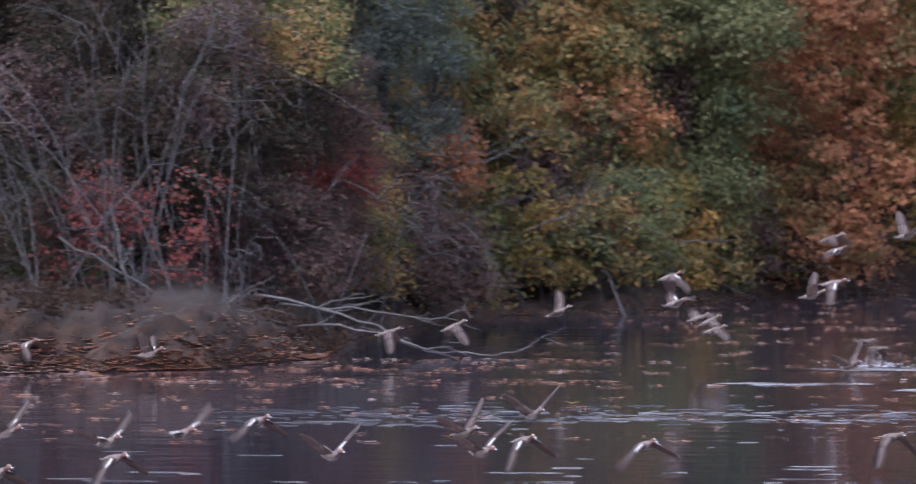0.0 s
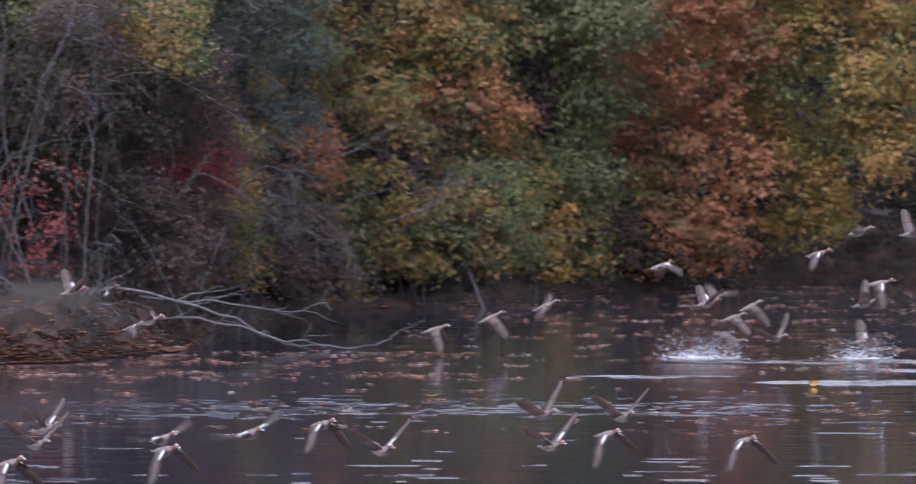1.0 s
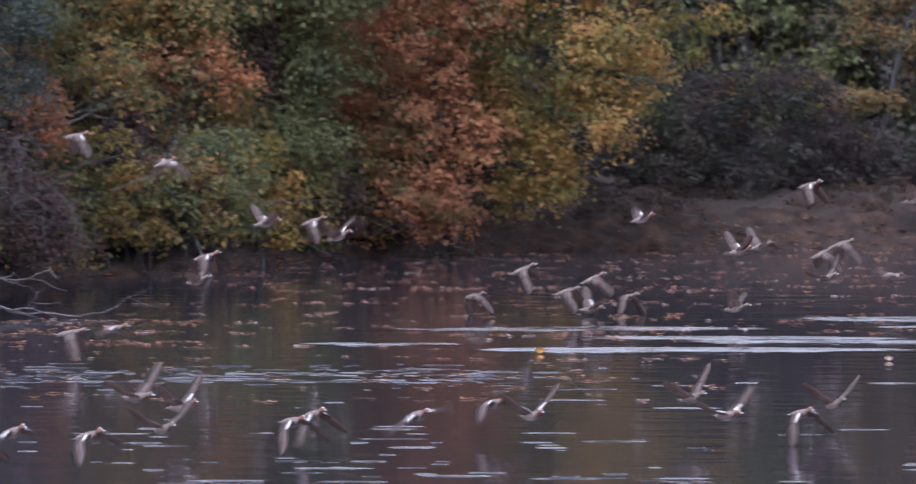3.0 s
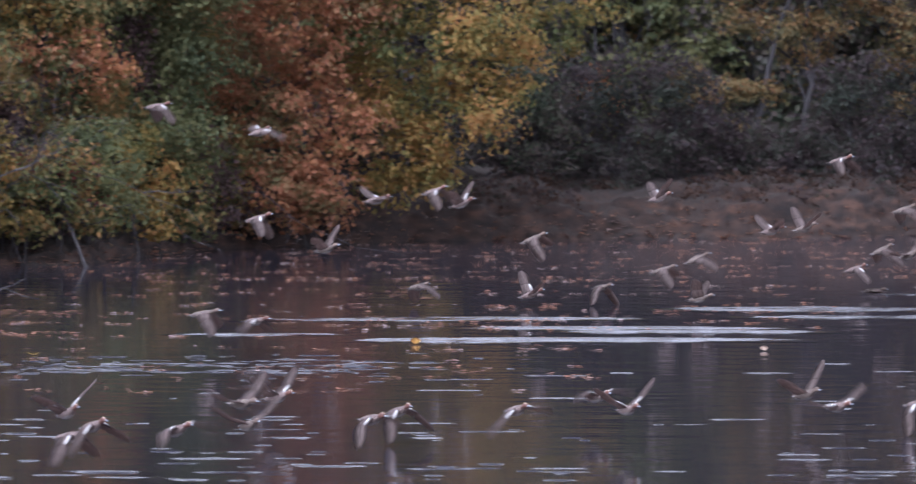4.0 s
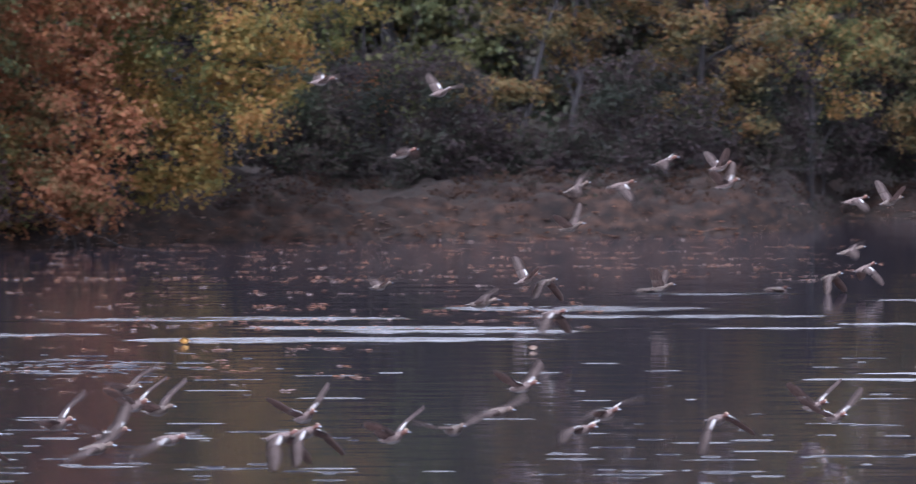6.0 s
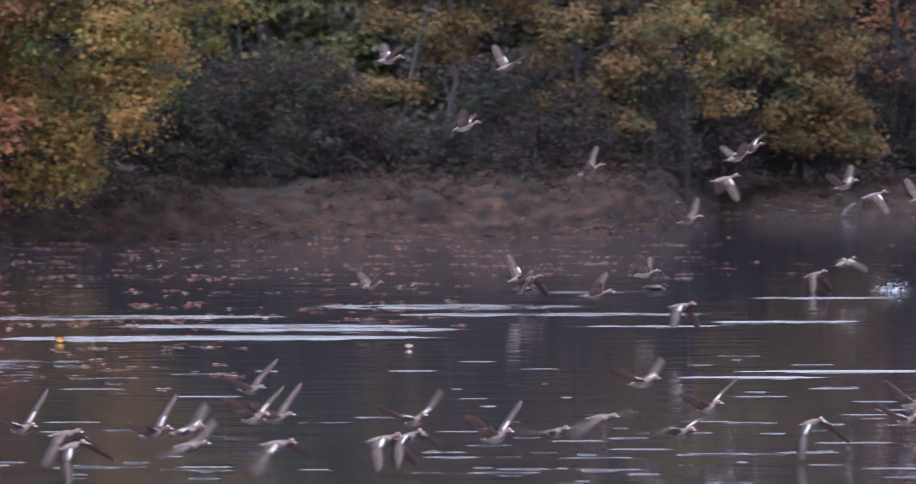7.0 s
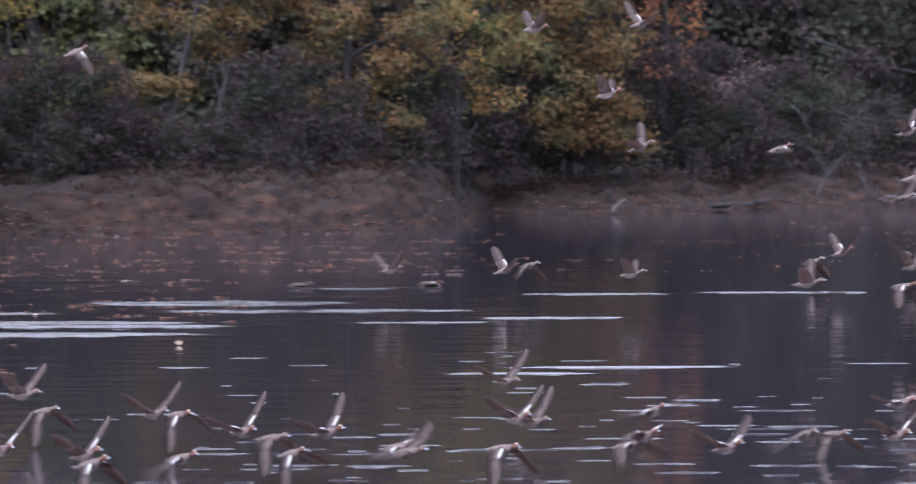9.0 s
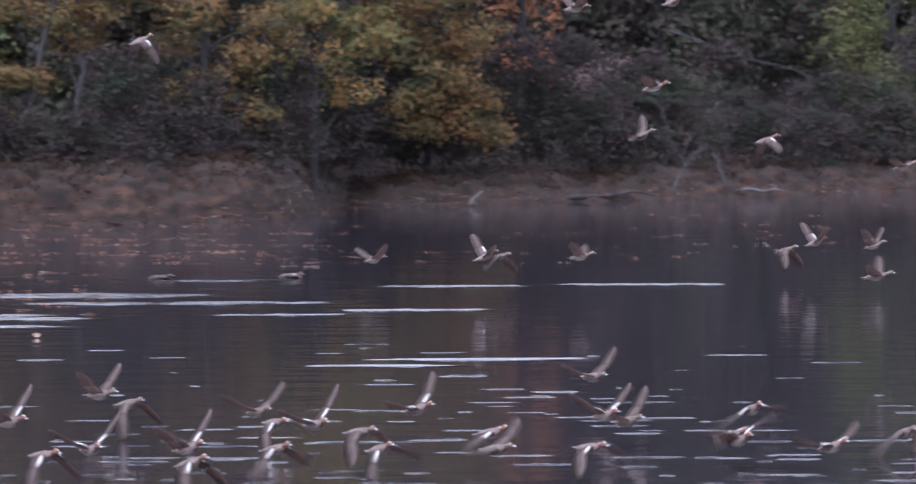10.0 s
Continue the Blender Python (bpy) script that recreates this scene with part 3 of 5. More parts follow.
def fallen_branch(points, r, label, seed, forks=5, spread=0.9, wood=None):
    """A bleached limb with side branches, lying where it fell."""
    rng = np.random.default_rng(seed)
    root = tagged(new("fallen_branch"), label, "branch")
    base = at(*points[0])
    root.location = base
    t = Tubes(6)
    line = []
    places = [at(*p) - base for p in points]
    for a, b in zip(places, places[1:]):
        line += bent(a, b, rng, 0, 0.10, 4)[:-1]
    line.append(places[-1])
    t.add(line, r * 0.55, r * 0.16)
    wood = wood or DEAD
    part("limb", t.mesh("limb", wood), wood, root)
    for _ in range(forks):
        s = Tubes(4)
        k = int(rng.integers(2, len(line) - 1))
        d = (line[k] - line[k - 1]).normalized() + Vector((rng.normal(0, 0.4), rng.normal(0, 0.4), rng.normal(0.2, 0.35)))
        q = bent(line[k], line[k] + d * spread * rng.uniform(0.5, 1.4), rng, 0.05, 0.25, 4)
        s.add(q, r * 0.26, 0.006)
        s.add(bent(q[2], q[2] + (d + Vector(rng.normal(0, 0.5, 3))) * spread * 0.5, rng, 0, 0.2, 3), r * 0.16, 0.005)
        part("side_branch", s.mesh("side_branch", wood), wood, root)
    return root


dead_label = "bleached dead branch reaching from the bank into the water"
fallen_branch([(-7.75, 133.5, 1.3), (-7.0, 134, 0.9), (-6.45, 134, 0.3), (-6.0, 134, 0.0)], 0.065, dead_label, 61, 4, 0.8)
fallen_branch([(-7.5, 134, 1.1), (-6.9, 135, 1.0), (-6.2, 136, 0.7), (-5.75, 136.5, 0.45)], 0.05, dead_label, 62, 4, 0.9)
fallen_branch([(-7.6, 133, 0.8), (-6.85, 134, 0.55), (-6.1, 134, 0.08), (-5.65, 134, 0.03), (-5.3, 134.5, 0.2)], 0.05, dead_label, 63, 5, 0.8)
fallen_branch([(-9.45, 131, 2.55), (-8.85, 131.5, 1.75), (-8.3, 132, 1.2), (-7.95, 132, 0.9)], 0.045, dead_label, 64, 4, 0.8)
fallen_branch([(-8.15, 131.4, 0.85), (-7.9, 132, 1.3), (-7.55, 132, 1.75)], 0.035, dead_label, 65, 2, 0.6)
fallen_branch([(-8.75, 131.2, 1.2), (-8.9, 131, 2.0), (-9.0, 131.5, 3.2)], 0.05, "slim grey stem standing on the bank", 66, 3, 0.7)
fallen_branch([(-4.48, 156.5, -0.1), (-4.6, 157.5, 0.65), (-4.75, 159, 1.4)], 0.085, "leaning grey dead stem standing in the shallow water", 67, 1, 0.5, TWIG)
fallen_branch([(-4.05, 161, -0.1), (-4.07, 161.5, 0.7), (-4.2, 163, 1.6)], 0.05, "leaning grey dead stem standing in the shallow water", 68, 2, 0.5, TWIG)
fallen_branch([(-3.1, 168, 1.5), (-2.7, 166, 0.9), (-2.15, 163, 0.25), (-1.7, 162, 0.05)], 0.02, "thin grey branch drooping from the oak to the water", 69, 4, 0.9, TWIG)
fallen_branch([(-5.35, 155.5, 2.1), (-4.95, 155.5, 2.5), (-4.7, 155.5, 3.6)], 0.035, "curved bare pale branch among the leaves", 71, 3, 0.6)
fallen_branch([(-4.0, 158, 1.75), (-3.4, 158, 1.8)], 0.022, "pale bare branch stub in the thicket", 72, 1, 0.4)
fallen_branch([(-5.85, 154, 3.7), (-5.55, 154, 3.95), (-5.25, 154, 3.7)], 0.03, "curved bare pale branch among the leaves", 73, 4, 0.6)
fallen_branch([(6.9, 212, 5.2), (7.7, 211, 4.2), (8.5, 210, 3.3)], 0.06, "long fallen trunk propped on the far slope", 74, 3, 1.5, BARK)
fallen_branch([(6.05, 199.0, 0.12), (6.85, 200.5, 0.15)], 0.17, "dark driftwood log lying along the low shore", 75, 2, 0.4, BARK)
fallen_branch([(7.6, 202.0, 0.30), (7.95, 202.5, 0.26)], 0.12, "short pale log lying on the low shore", 76, 1, 0.3)
fallen_branch([(5.22, 194.5, 0.05), (5.3, 195, 0.35), (5.34, 195.5, 0.45)], 0.12, "pale broken stump at the water's edge", 77, 2, 0.3)
fallen_branch([(7.0, 201.5, 0.3), (7.1, 202, 1.0), (7.3, 203, 1.7)], 0.07, "leaning bare grey stem on the low shore", 78, 3, 0.5, TWIG)
fallen_branch([(7.45, 203, 0.4), (7.4, 203.5, 1.1), (7.3, 204, 1.6)], 0.06, "leaning bare grey stem on the low shore", 79, 2, 0.5, TWIG)


# ---- on the water ----
def curled_leaves(places, size, rng):
    """Small curled leaves afloat: each a bent strip of four facets."""
    v, f = [], []
    for x, y, z in places:
        a, k = rng.uniform(0, 6.283), size * rng.uniform(0.6, 1.5)
        c, s = math.cos(a), math.sin(a)
        h = k * rng.uniform(0.04, 0.18)
        n = len(v)
        for u, up in ((-0.5, h), (-0.2, 0.004), (0.2, 0.004), (0.5, h * rng.uniform(0.2, 1))):
            w = k * (0.16 if abs(u) > 0.3 else 0.33)
            for side in (-1, 1):
                v.append((x + c * u * k - s * side * w, y + s * u * k + c * side * w, z + up + 0.006))
        f += [(n, n + 2, n + 3, n + 1), (n + 2, n + 4, n + 5, n + 3), (n + 4, n + 6, n + 7, n + 5)]
    return v, f


DRIFT = leaf_material("drifting_leaves", [(0.22, 0.13, 0.095), (0.36, 0.17, 0.10), (0.46, 0.21, 0.10), (0.38, 0.27, 0.22), (0.56, 0.42, 0.36)], 0.3, 0.6)
rng_drift = np.random.default_rng(5)


def drift(count, b0, b1, near_d, far_d, label, rafts=0.6, size=0.11, grid=0.10):
    places = []
    while len(places) < count:
        b, d = rng_drift.uniform(b0, b1), rng_drift.uniform(near_d, far_d)
        if d > float(shore(b)) - 0.1:
            continue
        p = at(b, d)
        if noise.noise(Vector((p.x * grid, p.y * 0.8, 7.7))) + rng_drift.uniform(-0.6, 0.6) * (1 - rafts) * 2 < 0.12:
            continue
        for k in range(int(rng_drift.integers(1, 6))):
            places.append((p.x + k * 0.085 + rng_drift.normal(0, 0.035), p.y + rng_drift.normal(0, 0.12), 0.0))
    v, f = curled_leaves(places, size, rng_drift)
    return tagged(new("floating_leaves", mesh_of("floating_leaves", v, f, DRIFT)), label, "leaves", kind="stuff")


drift(620, -10.5, -4.6, 121, 134, "fallen orange-brown leaves floating in rafts by the bank", 0.6)
drift(700, -5.5, 2.0, 124, 150, "scattered fallen leaves floating on the dark water", 0.6)
drift(1500, -5.0, 4.2, 148, 177, "bands of pinkish brown fallen leaves floating off the far bank", 0.7, 0.09)
drift(330, 2.0, 9.8, 150, 196, "few fallen leaves floating on the dark water", 0.5, 0.09)
drift(500, -10.5, 0.0, 103, 122, "scattered fallen leaves floating on the dark water", 0.5)


def shore_litter():
    """Leaves heaped at the foot of the near earth bank and strewn along the far one."""
    v, f = [], []
    places = []
    for _ in range(3800):
        b = rng_drift.uniform(-10.6, -6.95) if rng_drift.random() < 0.62 else rng_drift.uniform(-6.9, 9.6)
        s = abs(rng_drift.normal(0, 0.5))
        p = land(b, float(shore(b)) + s)
        places.append((p.x, p.y, max(p.z, 0.0) + 0.02))
    v, f = curled_leaves(places, 0.13, rng_drift)
    return tagged(new("leaf_litter", mesh_of("leaf_litter", v, f, DRIFT)), "rusty fallen leaves lying along the foot of the bank", "leaves", kind="stuff")


shore_litter()


def bank_brush(b0, b1, count, foliage, label, seed):
    """Dead leaves, dry grass and brambles that hang over the lip of the bank."""
    rng = np.random.default_rng(seed)
    spots = []
    for _ in range(count):
        b = rng.uniform(b0, b1)
        s = rng.uniform(0.9, 4.2)
        p = land(b, float(shore(b)) + s)
        if noise.noise(Vector((p.x * 0.35, p.y * 0.35, seed))) < -0.1:
            continue
        n = int(rng.integers(8, 26))
        spots.append(np.array([p.x, p.y, p.z + 0.08]) + rng.normal(0, 1, (n, 3)) * np.array([0.22, 0.18, 0.13]))
    v, f = leaves(np.concatenate(spots), 0.11, rng, 0.6)
    return tagged(new("bank_brush", mesh_of("bank_brush", v, f, foliage)), label, "undergrowth", kind="stuff")


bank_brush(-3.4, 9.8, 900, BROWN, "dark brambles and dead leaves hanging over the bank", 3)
bank_brush(-3.4, 9.8, 700, HEDGE, "dry growth with shade-darkened brown leaves along the lip of the bank", 4)
bank_brush(-10.8, -6.9, 420, BROWN, "thin green and brown growth on the earth bank", 5)


def ripple(bearing, dist, wide, deep, amp, wave, seed):
    """A patch of ruffled water: small real waves that die out towards a ragged edge."""
    nx, ny = max(10, int(wide / 0.14)), max(9, int(deep / (wave / 5)))
    nx, ny = min(nx, 90), min(ny, 110)
    tear = 0.4 if wide > 3 else 0.9
    c = at(bearing, dist)
    xs, ys = np.linspace(-0.5, 0.5, nx), np.linspace(-0.5, 0.5, ny)
    v = []
    for y in ys:
        for x in xs:
            px, py = c.x + x * wide, c.y + y * deep
            e = max(0.0, 1 - (2 * x) ** 2 - (2 * y) ** 2)
            torn = 0.9 * noise.noise(Vector((px * 0.55 + seed, py * 1.6, seed))) + 1.5 * noise.noise(Vector((px * 1.1, py * 5.0 + seed, seed)))
            rag = min(1.0, max(0.0, 2.2 * (e ** 0.5 - 0.16) + tear * torn)) if e > 0 else 0.0
            h = math.sin(py * 6.283 / wave + 1.3 * noise.noise(Vector((px * 0.6, py * 0.8, 3)))) + 0.6 * noise.noise(Vector((px * 2.1, py * 6.283 / wave * 0.7, seed)))
            v.append((px, py, 0.0015 + 0.0003 * (seed % 5) + 0.64 * amp * rag * (h * 0.5 + 0.5)))
    f = [(j * nx + i, j * nx + i + 1, (j + 1) * nx + i + 1, (j + 1) * nx + i) for j in range(ny - 1) for i in range(nx - 1)]
    return v, f


def ripples(rows, label):
    v, f = [], []
    for row in rows:
        a, b = ripple(*row)
        n = len(v)
        v += a
        f += [tuple(i + n for i in q) for q in b]
    return tagged(new("ripples", mesh_of("ripples", v, f, WATER, True)), label, "ripples", kind="stuff")


ripples([(1.74, 133.5, 6.4, 2.6, 0.028, 0.30, 1), (2.7, 130, 7.4, 1.4, 0.028, 0.30, 2), (-1.0, 129, 6.4, 1.6, 0.028, 0.30, 3), (0.84, 123.6, 5.4, 1.2, 0.028, 0.28, 4),
         (-1.07, 120.2, 5.2, 1.8, 0.027, 0.30, 5), (0.2, 125, 7.0, 1.6, 0.028, 0.30, 6), (-0.2, 120.4, 8.8, 1.8, 0.028, 0.30, 7), (-2.0, 128.5, 5.6, 1.2, 0.027, 0.28, 8),
         (-3.0, 122.5, 3.6, 0.9, 0.025, 0.26, 9), (5.3, 109, 4.4, 0.7, 0.02, 0.26, 10), (5.1, 138, 3.8, 0.8, 0.026, 0.26, 11), (3.0, 141, 4.0, 0.7, 0.026, 0.26, 12),
         (4.7, 127, 3.4, 0.8, 0.025, 0.26, 13), (4.4, 107, 3.0, 0.6, 0.02, 0.24, 14), (6.7, 139, 4.2, 0.7, 0.026, 0.26, 15), (3.5, 125, 3.2, 0.7, 0.025, 0.26, 16)],
        "broad bright streaks of ruffled water where the ducks took off")
rng_rip = np.random.default_rng(9)
rows = []
for i in range(330):
    w = 0.1 + 0.7 * rng_rip.random() ** 2.5
    rows.append((rng_rip.uniform(-8.2, -1.4), rng_rip.normal(110.8, 1.7), w, rng_rip.uniform(0.05, 0.09), 0.014, 0.11, int(rng_rip.integers(30, 900))))
ripples(rows, "thin silvery streaks of rippled water")
for k in range(6):
    rows = []
    for i in range(60):
        u = rng_rip.random()
        b = -9.5 + 19.5 * (k + rng_rip.random()) / 6
        d = 79 + 36 * u ** 1.7
        if d > 95 and rng_rip.random() < 0.4:
            d = 79 + 16 * rng_rip.random()
        w = rng_rip.uniform(0.2, 1.0) ** 2 * 1.05 + 0.1
        rows.append((b, d, w, 0.07 + w * rng_rip.uniform(0.04, 0.08), 0.014, 0.14, int(rng_rip.integers(30, 900))))
    ripples(rows, "small bright ripples left by beating wings and feet")


def floating_leaf(bearing, dist, size, tall, material, label, stand=0.0):
    """One large curled leaf afloat, with its stalk."""
    root = tagged(new("floating_leaf"), label, "leaf")
    root.location = at(bearing, dist, size * 0.33 * math.sin(radians(stand)))
    root.rotation_euler = (radians(stand), 0, radians(-bearing))
    bm = bmesh.new()
    rows = []
    for i in range(7):
        u = i / 6 - 0.5
        w = size * 0.34 * math.cos(u * 3.0)
        rows.append([bm.verts.new((u * size, s * w, 0.006 + tall * (abs(u) * 1.6) ** 1.5 + tall * 0.35 * abs(s))) for s in (-1, -0.4, 0.4, 1)])
    for p, q in zip(rows, rows[1:]):
        for i in range(3):
            bm.faces.new((p[i], q[i], q[i + 1], p[i + 1]))
    bmesh.ops.solidify(bm, geom=bm.faces[:], thickness=0.002)
    part("blade", bm, material, root)
    t = Tubes(5)
    t.add([(size * 0.45, 0, 0.01 + tall * 0.5), (size * 0.7, 0.01, 0.02 + tall * 0.8), (size * 0.85, 0.0, 0.01)], 0.004, 0.003)
    part("stalk", t.mesh("stalk", BARK), BARK, root)
    return root


YELLOW = plain("yellow_leaf", (0.52, 0.36, 0.06), (0.68, 0.50, 0.12), 20, 0.6)
ORANGE = plain("orange_leaf", (0.42, 0.20, 0.04), (0.58, 0.33, 0.06), 20, 0.6)
PALE = plain("pale_leaf", (0.42, 0.30, 0.22), (0.60, 0.46, 0.36), 20, 0.6)
floating_leaf(-4.96, 114.9, 0.22, 0.05, YELLOW, "large yellow leaf floating on the dark water")
floating_leaf(-1.62, 118.7, 0.19, 0.04, ORANGE, "curled yellow-orange leaf standing up on the water", 72)
floating_leaf(1.43, 116.4, 0.15, 0.03, PALE, "curled pale brown leaf floating on the water", 60)
floating_leaf(-1.33, 118.4, 0.09, 0.05, PALE, "small pale brown leaf floating on the water")
floating_leaf(-0.72, 115.3, 0.08, 0.05, PALE, "small pale brown leaf floating on the water")
floating_leaf(-0.66, 115.5, 0.08, 0.05, PALE, "small pale brown leaf floating on the water")
floating_leaf(-6.05, 104.5, 0.2, 0.03, ORANGE, "orange leaf floating flat on the water")


# ---- the ducks ----
def feather(name, c0, c1, scale=30.0, stretch=(1, 1, 1), belly=None, low=-0.02, high=0.005, thin=0.0):
    """Plumage: fine barring between two tones, with a paler belly where given."""
    m, n, l, p = mat(name)
    t = noise_node(n, l, scale, 4, stretch=stretch)
    r = ramp(n, [(0.3, c0), (0.7, c1)])
    l.new(t.outputs["Fac"], r.inputs["Fac"])
    out = r.outputs["Color"]
    if belly:
        tc, xyz = n.new("ShaderNodeTexCoord"), n.new("ShaderNodeSeparateXYZ")
        l.new(tc.outputs["Object"], xyz.inputs[0])
        mr = n.new("ShaderNodeMapRange")
        mr.inputs["From Min"].default_value, mr.inputs["From Max"].default_value = low, high
        l.new(xyz.outputs["Z"], mr.inputs["Value"])
        mx = n.new("ShaderNodeMix")
        mx.data_type = "RGBA"
        mx.inputs["A"].default_value = (*belly, 1)
        l.new(mr.outputs["Result"], mx.inputs["Factor"])
        l.new(out, mx.inputs["B"])
        out = mx.outputs["Result"]
    l.new(out, p.inputs["Base Color"])
    p.inputs["Roughness"].default_value = 0.75
    bump(n, l, p, t.outputs["Fac"], 0.3, 0.003)
    if thin:  # spread feathers let light through
        tr, ms = n.new("ShaderNodeBsdfTranslucent"), n.new("ShaderNodeMixShader")
        l.new(out, tr.inputs["Color"])
        ms.inputs[0].default_value = thin
        l.new(p.outputs[0], ms.inputs[1])
        l.new(tr.outputs[0], ms.inputs[2])
        l.new(ms.outputs[0], n["Material Output"].inputs["Surface"])
    return m


DRAKE_BODY = feather("drake_body_plumage", (0.095, 0.066, 0.058), (0.20, 0.148, 0.132), 34, (0.6, 1, 1), (0.36, 0.325, 0.30), -0.05, -0.028)
HEN_BODY = feather("hen_body_plumage", (0.07, 0.053, 0.045), (0.17, 0.13, 0.108), 34, (0.6, 1, 1), (0.29, 0.26, 0.24), -0.052, -0.03)
CHESTNUT = feather("chestnut_head", (0.10, 0.045, 0.034), (0.15, 0.066, 0.048), 40)
BUFF = feather("hen_head", (0.10, 0.07, 0.055), (0.17, 0.12, 0.095), 40)
CREAM = feather("cream_forehead", (0.36, 0.27, 0.19), (0.46, 0.36, 0.26), 40)
BILL = feather("blue_grey_bill", (0.28, 0.32, 0.38), (0.40, 0.44, 0.50), 20)
TAIL = feather("dark_tail", (0.05, 0.045, 0.045), (0.20, 0.17, 0.16), 30)
WING = feather("wing_feathers", (0.17, 0.128, 0.118), (0.42, 0.335, 0.31), 22, (2.5, 0.4, 1), thin=0.72)
TIP = feather("flight_feathers", (0.15, 0.115, 0.105), (0.40, 0.315, 0.29), 30, (3.0, 0.4, 1), thin=0.75)
PATCH = feather("white_wing_patch", (0.40, 0.385, 0.37), (0.50, 0.485, 0.47), 20)
LEG = feather("grey_feet", (0.10, 0.09, 0.09), (0.18, 0.16, 0.15), 20)


def loft(stations, sides=12):
    """A closed round form along x: stations of x, half width, half height, middle z."""
    bm = bmesh.new()
    rings = []
    for x, ry, rz, zc in stations:
        rings.append([bm.verts.new((x, ry * math.cos(2 * math.pi * i / sides), zc + rz * math.sin(2 * math.pi * i / sides))) for i in range(sides)])
    for a, b in zip(rings, rings[1:]):
        for i in range(sides):
            bm.faces.new((a[i], b[i], b[(i + 1) % sides], a[(i + 1) % sides]))
    bm.faces.new(rings[0])
    bm.faces.new(rings[-1][::-1])
    bmesh.ops.recalc_face_normals(bm, faces=bm.faces)
    return bm


def blade(sections, side, thick=0.008):
    """A wing panel: sections of span, leading edge x, trailing edge x, height; side is 1 or -1."""
    bm = bmesh.new()
    rows = []
    for k, (y, lead, trail, z) in enumerate(sections):
        t = thick * (1 - 0.75 * k / (len(sections) - 1))
        mid = lead + (trail - lead) * 0.35
        rows.append([bm.verts.new((x, side * y, zz)) for x, zz in ((lead, z), (mid, z + t + 0.010), (trail, z - 0.004), (mid, z - t * 0.4 + 0.006))])
    for a, b in zip(rows, rows[1:]):
        for i in range(4):
            bm.faces.new((a[i], a[(i + 1) % 4], b[(i + 1) % 4], b[i]))
    bm.faces.new(rows[0])
    bm.faces.new(rows[-1][::-1])
    bmesh.ops.recalc_face_normals(bm, faces=bm.faces)
    return bm


def feathered_tip(side):
    """The outer wing: a tapering blade with a trailing edge notched by flight feathers."""
    span = [0, 0.07, 0.145, 0.215, 0.275]
    rows = []
    for k in range(17):
        y = 0.275 * k / 16
        lead = float(np.interp(y, span, [0.074, 0.074, 0.066, 0.044, -0.002]))
        trail = float(np.interp(y, span, [-0.120, -0.122, -0.118, -0.108, -0.088])) + (0.009 if k % 2 else 0.0)
        rows.append((y, lead, trail, -0.008 * (y / 0.275) ** 2))
    return blade(rows, side, 0.006)


SHOULDER, WRIST = (0.035, 0.042, 0.022), 0.185


SIZE = 1.2


